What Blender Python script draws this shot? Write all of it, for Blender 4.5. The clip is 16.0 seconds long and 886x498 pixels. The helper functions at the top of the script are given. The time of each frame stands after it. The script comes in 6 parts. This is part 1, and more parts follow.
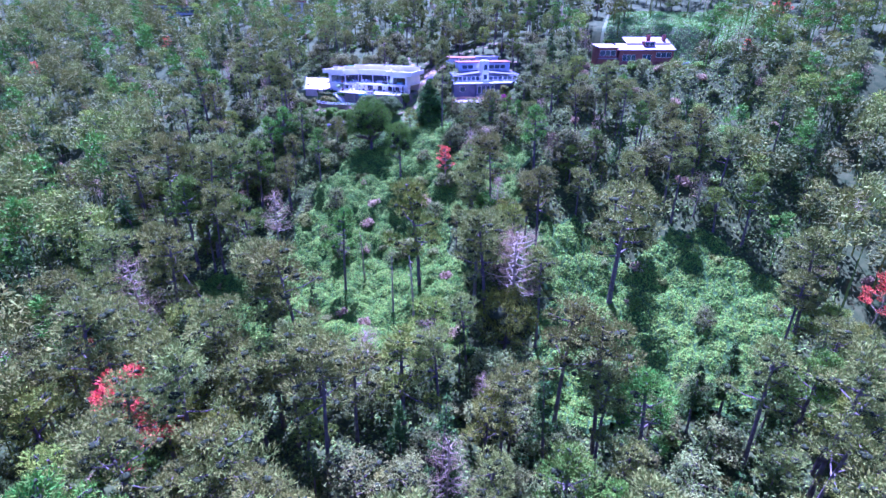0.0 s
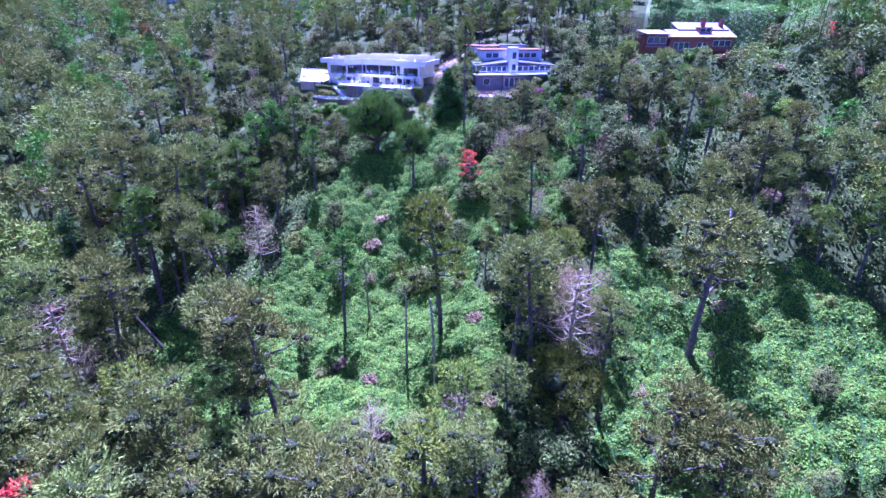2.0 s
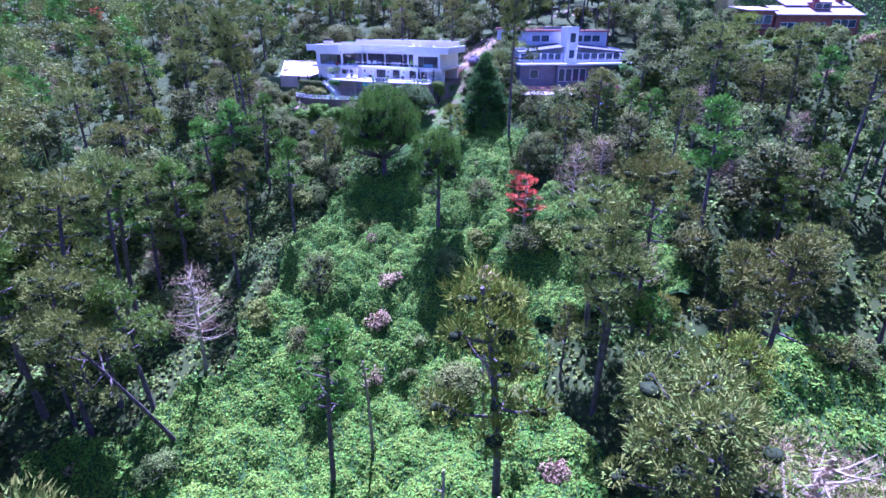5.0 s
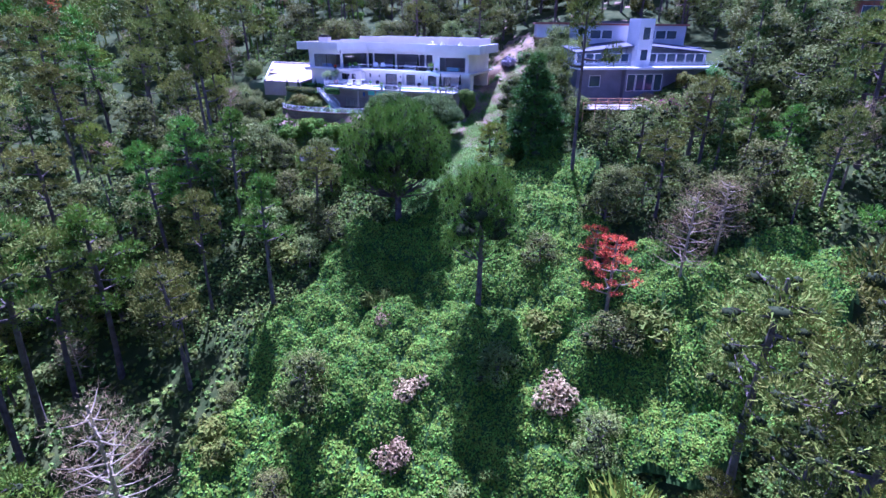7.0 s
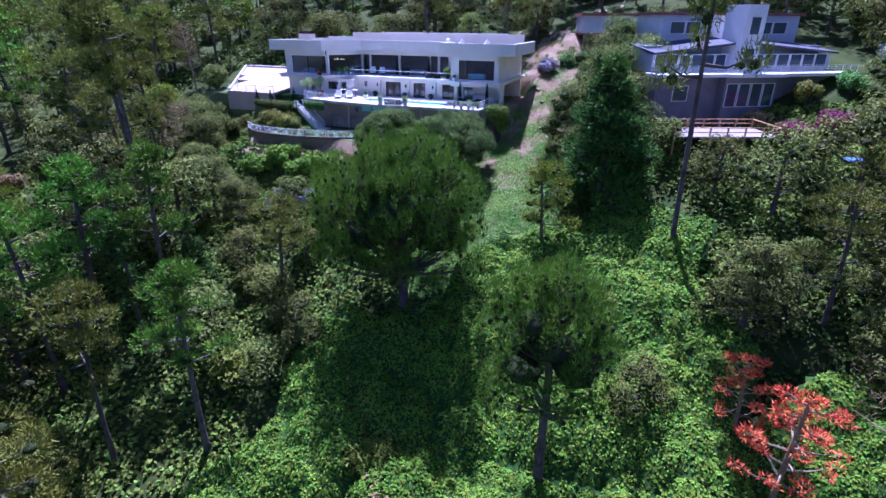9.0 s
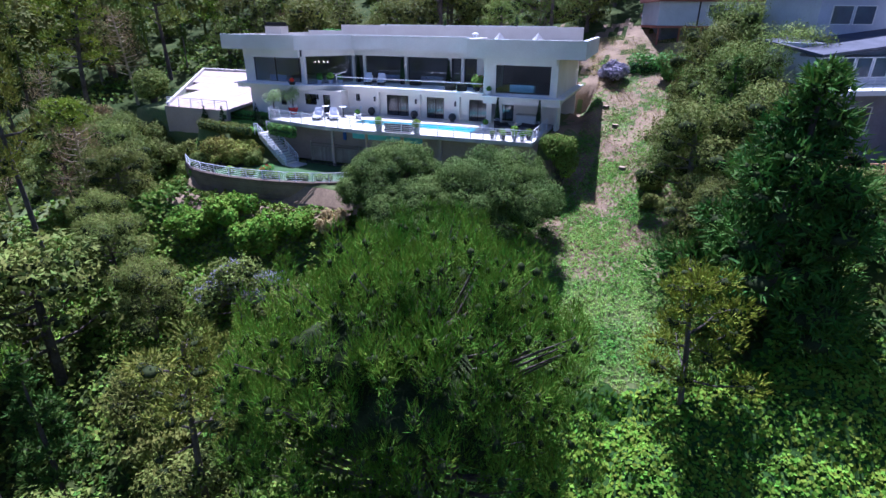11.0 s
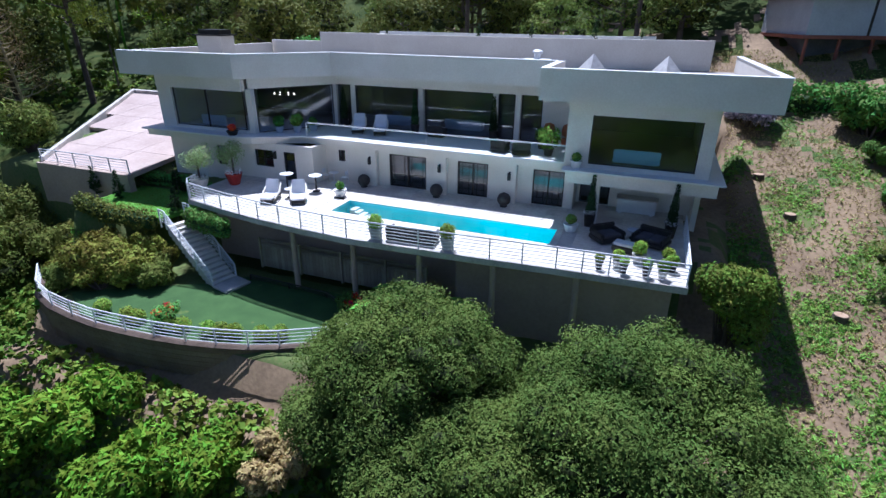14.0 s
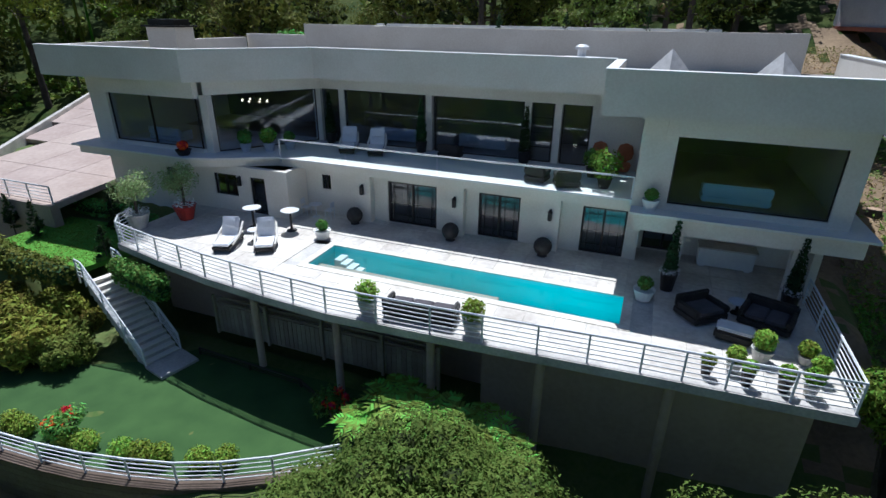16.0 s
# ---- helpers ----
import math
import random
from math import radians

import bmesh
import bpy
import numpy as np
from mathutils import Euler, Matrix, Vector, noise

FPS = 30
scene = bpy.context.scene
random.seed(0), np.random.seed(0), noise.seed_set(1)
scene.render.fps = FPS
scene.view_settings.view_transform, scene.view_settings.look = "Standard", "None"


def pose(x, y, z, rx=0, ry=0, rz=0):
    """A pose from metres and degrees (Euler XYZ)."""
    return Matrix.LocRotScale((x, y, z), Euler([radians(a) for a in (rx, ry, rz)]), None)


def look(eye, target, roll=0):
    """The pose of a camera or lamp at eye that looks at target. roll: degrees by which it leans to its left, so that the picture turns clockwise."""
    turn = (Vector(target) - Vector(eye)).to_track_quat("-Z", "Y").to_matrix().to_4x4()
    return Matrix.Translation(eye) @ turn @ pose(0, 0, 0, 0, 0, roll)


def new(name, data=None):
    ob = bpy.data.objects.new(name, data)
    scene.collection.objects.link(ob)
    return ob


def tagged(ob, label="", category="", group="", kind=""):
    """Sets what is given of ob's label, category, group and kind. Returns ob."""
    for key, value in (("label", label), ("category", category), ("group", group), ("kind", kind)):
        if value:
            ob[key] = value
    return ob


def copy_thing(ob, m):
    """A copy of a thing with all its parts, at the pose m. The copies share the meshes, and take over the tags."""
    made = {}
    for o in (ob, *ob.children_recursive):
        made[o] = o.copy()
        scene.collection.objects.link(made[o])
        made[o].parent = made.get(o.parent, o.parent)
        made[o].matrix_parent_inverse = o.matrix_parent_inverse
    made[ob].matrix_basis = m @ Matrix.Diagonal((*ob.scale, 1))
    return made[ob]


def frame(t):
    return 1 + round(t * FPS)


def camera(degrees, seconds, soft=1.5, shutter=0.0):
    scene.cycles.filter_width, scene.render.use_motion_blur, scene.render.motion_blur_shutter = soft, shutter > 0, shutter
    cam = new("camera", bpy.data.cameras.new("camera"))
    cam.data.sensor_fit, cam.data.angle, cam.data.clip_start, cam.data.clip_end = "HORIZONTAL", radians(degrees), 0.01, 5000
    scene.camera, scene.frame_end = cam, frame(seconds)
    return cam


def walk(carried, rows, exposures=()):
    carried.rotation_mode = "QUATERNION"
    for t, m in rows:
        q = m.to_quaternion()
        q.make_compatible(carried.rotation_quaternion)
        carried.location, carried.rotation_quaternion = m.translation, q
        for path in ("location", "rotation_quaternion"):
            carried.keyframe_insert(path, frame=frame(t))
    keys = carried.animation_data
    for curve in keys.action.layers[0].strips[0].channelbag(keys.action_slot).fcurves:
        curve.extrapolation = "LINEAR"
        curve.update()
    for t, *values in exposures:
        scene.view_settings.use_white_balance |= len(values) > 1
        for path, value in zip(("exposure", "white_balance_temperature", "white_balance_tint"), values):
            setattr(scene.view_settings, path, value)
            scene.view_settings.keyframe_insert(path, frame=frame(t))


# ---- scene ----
cam = camera(80.0, 16.0)
PATH = [
    (0, (115.29, -204.87, 29.81), (108.87, -187.74, 21.73), 0.25),
    (0.5, (110.85, -197.49, 27.97), (104.42, -180.36, 19.89), 0.26),
    (1, (106.38, -189.93, 26.01), (99.93, -172.79, 17.97), 0.26),
    (1.5, (102.03, -182.54, 24.27), (95.56, -165.41, 16.24), 0.38),
    (2, (97.69, -174.73, 22.61), (91.20, -157.61, 14.57), 0.49),
    (2.5, (93.40, -166.88, 20.83), (86.89, -149.74, 12.82), 0.57),
    (3, (89.16, -158.93, 19.38), (82.66, -141.79, 11.38), 0.58),
    (3.2, (87.40, -155.65, 18.80), (80.89, -138.51, 10.80), 0.63),
    (5.3, (70.15, -125.57, 13.95), (63.59, -108.41, 6.05), 0.36),
    (5.5, (68.28, -122.49, 13.64), (61.71, -105.32, 5.75), 0.35),
    (6, (63.87, -115.37, 13.08), (57.31, -98.19, 5.22), 0.48),
    (6.5, (59.75, -108.23, 12.86), (53.17, -91.06, 4.98), 0.49),
    (7, (55.85, -101.17, 12.46), (49.26, -84.00, 4.58), 0.59),
    (7.5, (52.20, -94.07, 12.03), (45.59, -76.91, 4.15), 0.58),
    (8, (48.82, -87.18, 11.70), (42.19, -70.03, 3.84), 0.59),
    (8.5, (45.63, -80.44, 11.54), (38.97, -63.31, 3.64), 0.49),
    (9, (42.61, -73.95, 11.26), (35.89, -56.85, 3.35), 0.37),
    (9.2, (41.33, -71.24, 11.10), (34.61, -54.15, 3.18), 0.35),
    (11.3, (27.69, -46.20, 10.14), (21.07, -29.11, 2.15), 0.36),
    (11.5, (26.59, -44.24, 10.18), (19.97, -27.14, 2.19), 0.24),
    (12, (24.27, -39.76, 10.42), (17.68, -22.66, 2.40), 0.32),
    (12.5, (22.24, -35.59, 10.66), (15.66, -18.51, 2.61), 0.34),
    (13, (20.40, -31.82, 10.85), (13.82, -14.75, 2.76), 0.39),
    (13.5, (18.66, -28.49, 10.94), (12.08, -11.43, 2.82), 0.48),
    (14, (17.12, -25.53, 10.89), (10.54, -8.48, 2.77), 0.52),
    (14.5, (15.84, -22.96, 10.78), (9.26, -5.92, 2.65), 0.56),
    (15, (14.69, -20.80, 10.66), (8.13, -3.76, 2.51), 0.61),
    (15.5, (13.79, -18.99, 10.44), (7.24, -1.95, 2.28), 0.61),
    (16, (13.08, -17.45, 10.12), (6.53, -0.39, 1.99), 0.65),
]
EXPOSURES = [(0, 2.29, 3990, 80), (3, 2.15, 4080, 75), (5.5, 2.02, 4090, 70), (9, 1.3, 4370, 50), (12, 1.12, 4620, 29), (14, 0.72, 4750, 21), (16, 0.24, 5000, 12)]
walk(cam, [(t, look(eye, target, roll)) for t, eye, target, roll in PATH], EXPOSURES)

# ---- world, sun, exposure ----
SUN_DIR = Vector((-0.22, 0.46, 1.0)).normalized()
world = bpy.data.worlds.new("world")
scene.world = world
world.use_nodes = True
wn = world.node_tree.nodes
sky = wn.new("ShaderNodeTexSky")
sky.sky_type, sky.sun_disc = "NISHITA", False
sky.sun_elevation = math.asin(SUN_DIR.z)
sky.sun_rotation = math.atan2(SUN_DIR.x, SUN_DIR.y)
world.node_tree.links.new(sky.outputs[0], wn["Background"].inputs[0])
wn["Background"].inputs[1].default_value = 0.039
sun_data = bpy.data.lights.new("sun", "SUN")
sun_data.energy, sun_data.angle, sun_data.color = 5.0, radians(0.5), (1.0, 0.9, 0.74)
sun = new("sun", sun_data)
sun.matrix_world = look(SUN_DIR * 100, (0, 0, 0))

# ---- materials ----
def mat(name, c1, c2, scale=1.0, rough=0.75, bump=0.15, metal=0.0, fine=12.0, rand=0.0, island=0.0, coat=0.0, spec=0.4):
    """Two colours mixed by noise at two sizes, with grain, relief and a shift from piece to piece."""
    m = bpy.data.materials.new(name)
    m.use_nodes = True
    n, l = m.node_tree.nodes, m.node_tree.links
    b = n["Principled BSDF"]
    geo = n.new("ShaderNodeNewGeometry")
    def noise_tex(s, det):
        t = n.new("ShaderNodeTexNoise")
        t.inputs["Scale"].default_value, t.inputs["Detail"].default_value = s, det
        l.new(geo.outputs["Position"], t.inputs["Vector"])
        return t
    big, small = noise_tex(scale, 4), noise_tex(scale * fine, 3)
    add = n.new("ShaderNodeMath")
    add.operation = "MULTIPLY_ADD"
    l.new(small.outputs[0], add.inputs[0])
    add.inputs[1].default_value = 0.6
    l.new(big.outputs[0], add.inputs[2])
    ramp = n.new("ShaderNodeValToRGB")
    ramp.color_ramp.elements[0].position, ramp.color_ramp.elements[0].color = 0.55, (*c1, 1)
    ramp.color_ramp.elements[1].position, ramp.color_ramp.elements[1].color = 1.05, (*c2, 1)
    l.new(add.outputs[0], ramp.inputs[0])
    out = ramp.outputs[0]
    for amount, source in ((rand, "info"), (island, "island")):
        if amount:
            hue = n.new("ShaderNodeHueSaturation")
            src = n.new("ShaderNodeObjectInfo").outputs["Random"] if source == "info" else geo.outputs["Random Per Island"]
            for socket, lo, hi in (("Value", 1 - amount, 1 + amount), ("Hue", 0.5 - amount * 0.09, 0.5 + amount * 0.07)):
                mr = n.new("ShaderNodeMapRange")
                mr.inputs["To Min"].default_value, mr.inputs["To Max"].default_value = lo, hi
                l.new(src, mr.inputs["Value"])
                l.new(mr.outputs[0], hue.inputs[socket])
            l.new(out, hue.inputs["Color"])
            out = hue.outputs[0]
    l.new(out, b.inputs["Base Color"])
    b.inputs["Roughness"].default_value, b.inputs["Metallic"].default_value = rough, metal
    b.inputs["Specular IOR Level"].default_value = spec
    b.inputs["Coat Weight"].default_value = coat
    if bump:
        bp = n.new("ShaderNodeBump")
        bp.inputs["Strength"].default_value, bp.inputs["Distance"].default_value = bump, 0.05
        l.new(add.outputs[0], bp.inputs["Height"])
        l.new(bp.outputs[0], b.inputs["Normal"])
    return m

def leaf_mat(name, c1, c2, island=0.45, rand=0.25):
    m = mat(name, c1, c2, 0.25, 0.75, 0.0, fine=6, rand=rand, island=island, spec=0.12)
    n, l = m.node_tree.nodes, m.node_tree.links
    b, out = n["Principled BSDF"], n["Material Output"]
    tr, mix = n.new("ShaderNodeBsdfTranslucent"), n.new("ShaderNodeMixShader")
    l.new(b.inputs["Base Color"].links[0].from_socket, tr.inputs[0])
    mix.inputs[0].default_value = 0.16
    l.new(b.outputs[0], mix.inputs[1]); l.new(tr.outputs[0], mix.inputs[2])
    l.new(mix.outputs[0], out.inputs[0])
    return m

M_GROUND = mat("undergrowth_soil", (0.022, 0.045, 0.008), (0.07, 0.085, 0.02), 0.5, 0.95, 0.8, fine=14, spec=0.1)
M_GRASS = mat("rough_grass", (0.06, 0.12, 0.02), (0.15, 0.16, 0.05), 0.25, 0.95, 0.5, fine=20)
M_DIRT = mat("dry_earth", (0.16, 0.11, 0.065), (0.29, 0.21, 0.12), 0.4, 0.95, 0.5)
M_TURF = mat("turf", (0.032, 0.078, 0.018), (0.054, 0.115, 0.028), 0.9, 0.95, 0.3, fine=60)
M_LAWN = mat("lawn", (0.08, 0.24, 0.015), (0.12, 0.33, 0.03), 0.6, 0.95, 0.3, fine=60)
M_STUCCO = mat("warm_white_stucco", (0.71, 0.66, 0.57), (0.83, 0.79, 0.71), 0.35, 0.85, 0.08, fine=30)
M_WHITE = mat("white_paint", (0.72, 0.72, 0.70), (0.82, 0.82, 0.80), 0.6, 0.5, 0.03)
M_TRAV = mat("travertine", (0.50, 0.45, 0.38), (0.76, 0.72, 0.64), 0.5, 0.6, 0.08, fine=9, rand=0.10)
M_STONE = mat("coping_stone", (0.38, 0.36, 0.33), (0.62, 0.59, 0.54), 0.8, 0.7, 0.12, rand=0.08)
M_BRONZE = mat("dark_bronze_frame", (0.02, 0.018, 0.016), (0.035, 0.03, 0.027), 2, 0.4, 0.0, metal=0.3)
M_STEEL = mat("grey_painted_steel", (0.66, 0.67, 0.68), (0.78, 0.79, 0.8), 2, 0.4, 0.0)
M_WOOD = mat("grey_fence_wood", (0.26, 0.22, 0.16), (0.4, 0.35, 0.26), 0.9, 0.85, 0.3, rand=0.2)
M_DECKWOOD = mat("new_orange_lumber", (0.5, 0.26, 0.11), (0.62, 0.38, 0.19), 0.9, 0.8, 0.1)
M_WALL_LOW = mat("tan_foundation_stucco", (0.40, 0.31, 0.25), (0.50, 0.40, 0.33), 0.4, 0.9, 0.1)
M_TIMBER = mat("retaining_timber", (0.10, 0.075, 0.05), (0.18, 0.14, 0.1), 0.8, 0.9, 0.3, rand=0.2)
M_DRIVE = mat("pale_pink_concrete", (0.36, 0.28, 0.24), (0.48, 0.39, 0.34), 0.3, 0.9, 0.1, rand=0.06)
M_ROOF = mat("flat_roof_gravel", (0.2, 0.18, 0.16), (0.3, 0.28, 0.25), 0.7, 0.95, 0.2, fine=40)
M_WICKER = mat("black_wicker", (0.015, 0.014, 0.014), (0.04, 0.036, 0.034), 3, 0.6, 0.4, fine=30)
M_CUSHION = mat("white_cushion", (0.72, 0.73, 0.76), (0.82, 0.82, 0.84), 2, 0.9, 0.1)
M_GREY_CUSHION = mat("charcoal_cushion", (0.06, 0.055, 0.06), (0.10, 0.09, 0.1), 2, 0.9, 0.1)
M_POT = mat("grey_concrete_pot", (0.42, 0.41, 0.39), (0.6, 0.59, 0.57), 3, 0.8, 0.1)
M_DARKBALL = mat("dark_stone_sphere", (0.02, 0.018, 0.018), (0.06, 0.055, 0.05), 4, 0.7, 0.3)
M_RED = leaf_mat("red_bloom", (0.6, 0.02, 0.015), (0.8, 0.06, 0.03))
M_WHITEBLOOM = leaf_mat("white_bloom", (0.6, 0.58, 0.6), (0.8, 0.8, 0.78))
M_TERRA = mat("red_glazed_pot", (0.4, 0.03, 0.02), (0.5, 0.05, 0.03), 2, 0.25, 0.0, coat=0.5)
M_BARK = mat("grey_brown_bark", (0.055, 0.04, 0.03), (0.16, 0.13, 0.105), 1.2, 0.95, 0.5, rand=0.2)
M_DEADWOOD = mat("bleached_wood", (0.2, 0.16, 0.09), (0.36, 0.3, 0.18), 1.2, 0.95, 0.3, rand=0.15)
# dark filler for crowns: the shade among the foliage put into a colour
M_CROWNSHADE = mat("crown_inner_shade", (0.018, 0.028, 0.01), (0.05, 0.062, 0.022), 1.5, 0.95, 0.5, fine=8, spec=0.05)
# dark copy of the vine green for shaded gaps between leaves
M_VINEMAT = mat("vine_gap_shade", (0.02, 0.05, 0.01), (0.05, 0.1, 0.02), 1.2, 0.95, 0.6, fine=8, spec=0.05)
M_STUMP = mat("cut_wood", (0.3, 0.2, 0.12), (0.42, 0.3, 0.2), 5, 0.9, 0.1)
M_PINE = leaf_mat("pine_needles", (0.075, 0.108, 0.012), (0.225, 0.255, 0.028), 0.3)
M_SLATE = mat("dark_slate_roof", (0.05, 0.055, 0.07), (0.1, 0.105, 0.13), 0.8, 0.8, 0.2)
M_PINE_BRIGHT = leaf_mat("fresh_pine_needles", (0.09, 0.14, 0.008), (0.25, 0.3, 0.016), 0.3)
M_OAK = leaf_mat("oak_leaves", (0.088, 0.128, 0.02), (0.21, 0.24, 0.042), 0.3)
M_PINE_LUSH = leaf_mat("lush_pine_needles", (0.05, 0.13, 0.007), (0.155, 0.26, 0.014), 0.35)
M_LIVEOAK = leaf_mat("live_oak_leaves", (0.06, 0.11, 0.018), (0.14, 0.2, 0.035), 0.22, 0.06)
M_FIR = leaf_mat("dark_fir_needles", (0.03, 0.07, 0.01), (0.09, 0.15, 0.018), 0.3)
M_OLIVE = leaf_mat("silver_olive_leaves", (0.168, 0.225, 0.091), (0.336, 0.405, 0.169))
M_TWIG = leaf_mat("dry_pinkish_twigs", (0.26, 0.19, 0.08), (0.40, 0.30, 0.13), 0.25, 0.15)
M_DYING = leaf_mat("rust_red_needles", (0.55, 0.09, 0.03), (0.72, 0.19, 0.07), 0.3, 0.1)
M_IVY = leaf_mat("vine_leaves", (0.07, 0.165, 0.008), (0.21, 0.33, 0.02), 0.4, 0.0)
M_IVY2 = leaf_mat("grey_green_scrub", (0.085, 0.15, 0.015), (0.21, 0.28, 0.035), 0.5, 0.0)
M_TURFLEAF = leaf_mat("grass_blades", (0.12, 0.29, 0.03), (0.27, 0.41, 0.07), 0.4, 0.0)
M_DRYGRASS = leaf_mat("dry_grass_blades", (0.22, 0.24, 0.06), (0.5, 0.36, 0.17), 0.4, 0.0)
M_SHRUB = leaf_mat("olive_yellow_shrub", (0.12, 0.15, 0.018), (0.27, 0.26, 0.036))
M_HEDGE = leaf_mat("hedge_leaves", (0.079, 0.175, 0.032), (0.175, 0.333, 0.063))
M_CYPRESS = leaf_mat("cypress_leaves", (0.02, 0.045, 0.018), (0.05, 0.09, 0.03))
M_TOPIARY = leaf_mat("topiary_leaves", (0.156, 0.260, 0.024), (0.312, 0.442, 0.060))
M_FERN = leaf_mat("fern_fronds", (0.14, 0.3, 0.03), (0.25, 0.42, 0.07))
M_PURPLE = leaf_mat("plum_leaves", (0.16, 0.03, 0.07), (0.3, 0.06, 0.13))
M_LAVENDER = leaf_mat("grey_violet_spikes", (0.2, 0.19, 0.22), (0.34, 0.31, 0.4))
M_BLUEWALL = mat("pale_blue_grey_siding", (0.42, 0.44, 0.5), (0.54, 0.56, 0.62), 0.5, 0.8, 0.05)
# siding darkened to stand in for shade under the balcony
M_LOWSHADE = mat("siding_with_painted_shade", (0.15, 0.15, 0.17), (0.22, 0.22, 0.25), 0.5, 0.85, 0.05)
M_BROWNWALL = mat("red_brown_siding", (0.2, 0.07, 0.05), (0.3, 0.12, 0.09), 0.5, 0.85, 0.1)
M_PALEROOF = mat("pale_roof_sheet", (0.22, 0.18, 0.17), (0.32, 0.27, 0.26), 0.5, 0.6, 0.1)
# plaster coloured dark to stand in for the unlit rooms
M_ROOM = mat("plaster_with_room_dimness", (0.13, 0.12, 0.11), (0.22, 0.2, 0.18), 0.5, 0.9, 0.0)
M_INTFLOOR = mat("polished_floor", (0.22, 0.19, 0.16), (0.32, 0.28, 0.24), 0.5, 0.3, 0.0)
M_TEAL = mat("teal_upholstery", (0.45, 0.72, 0.72), (0.55, 0.8, 0.8), 1.5, 0.9, 0.05)
M_ORANGE = mat("rust_orange_velvet", (0.35, 0.11, 0.04), (0.45, 0.16, 0.07), 2, 0.8, 0.1)
M_POOLTILE = mat("pool_plaster", (0.24, 0.8, 0.83), (0.34, 0.87, 0.89), 1.0, 0.6, 0.0, fine=6)
M_LILAC = mat("blue_cloth", (0.08, 0.15, 0.55), (0.12, 0.22, 0.7), 2, 0.8, 0.1)

def glass_mat(name, tint, rough, low, high):
    """Clear pane or water: mostly see-through, with a reflection that grows towards a grazing view."""
    m = bpy.data.materials.new(name)
    m.use_nodes = True
    n, l = m.node_tree.nodes, m.node_tree.links
    gl, tp, mix, fr, pw, mr = (n.new(k) for k in ("ShaderNodeBsdfGlossy", "ShaderNodeBsdfTransparent", "ShaderNodeMixShader", "ShaderNodeLayerWeight", "ShaderNodeMath", "ShaderNodeMapRange"))
    gl.inputs["Roughness"].default_value = rough
    tp.inputs[0].default_value = (*tint, 1)
    pw.operation = "POWER"
    pw.inputs[1].default_value = 3.0
    mr.inputs["To Min"].default_value, mr.inputs["To Max"].default_value = low, high
    l.new(fr.outputs["Facing"], pw.inputs[0]); l.new(pw.outputs[0], mr.inputs["Value"]); l.new(mr.outputs[0], mix.inputs[0])
    l.new(tp.outputs[0], mix.inputs[1]); l.new(gl.outputs[0], mix.inputs[2])
    l.new(mix.outputs[0], n["Material Output"].inputs[0])
    return m

M_GLASS = glass_mat("window_glass", (0.85, 0.9, 0.95), 0.01, 0.065, 0.5)
M_CLEAR = glass_mat("balustrade_glass", (0.93, 0.97, 0.96), 0.01, 0.03, 0.5)
M_WATER = glass_mat("pool_water", (0.88, 0.99, 0.99), 0.02, 0.02, 0.4)
wnz = M_WATER.node_tree
_nz, _bp = wnz.nodes.new("ShaderNodeTexNoise"), wnz.nodes.new("ShaderNodeBump")
_nz.inputs["Scale"].default_value, _bp.inputs["Strength"].default_value = 2.5, 0.08
wnz.links.new(_nz.outputs[0], _bp.inputs["Height"])
wnz.links.new(_bp.outputs[0], wnz.nodes["Glossy BSDF"].inputs["Normal"])

# ---- mesh helpers ----
def part(name, bm, material, parent=None, label=""):
    me = bpy.data.meshes.new(name)
    bm.to_mesh(me)
    bm.free()
    me.materials.append(material)
    ob = new(name, me)
    ob.parent = parent
    if label:
        ob["label"] = label
    return ob

def raw(name, verts, faces, material, parent=None, label=""):
    me = bpy.data.meshes.new(name)
    me.from_pydata(verts, [], faces)
    me.materials.append(material)
    ob = new(name, me)
    ob.parent = parent
    if label:
        ob["label"] = label
    return ob

def thing(name, at, label, category, group="", kind="", rz=0.0):
    ob = new(name)
    ob.matrix_world = pose(*at, 0, 0, rz)
    return tagged(ob, label, category, group, kind)

def box(bm, x0, x1, y0, y1, z0, z1, bev=0.0):
    vs = [bm.verts.new(p) for p in ((x0, y0, z0), (x1, y0, z0), (x1, y1, z0), (x0, y1, z0), (x0, y0, z1), (x1, y0, z1), (x1, y1, z1), (x0, y1, z1))]
    fs = [bm.faces.new([vs[i] for i in q]) for q in ((3, 2, 1, 0), (4, 5, 6, 7), (0, 1, 5, 4), (1, 2, 6, 5), (2, 3, 7, 6), (3, 0, 4, 7))]
    if bev:
        bmesh.ops.bevel(bm, geom=list({e for f in fs for e in f.edges}), offset=bev, segments=2, affect="EDGES")
    return bm

def B(*a, bev=0.0):
    return box(bmesh.new(), *a, bev=bev)

def prism(pts, z0, z1, bm=None):
    bm = bm or bmesh.new()
    lo, hi = [bm.verts.new((x, y, z0)) for x, y in pts], [bm.verts.new((x, y, z1)) for x, y in pts]
    area = sum(a[0] * b[1] - b[0] * a[1] for a, b in zip(pts, pts[1:] + pts[:1]))
    if area < 0:
        lo.reverse(); hi.reverse()
    bm.faces.new(hi)
    bm.faces.new(lo[::-1])
    for i in range(len(lo)):
        j = (i + 1) % len(lo)
        bm.faces.new((lo[i], lo[j], hi[j], hi[i]))
    return bm

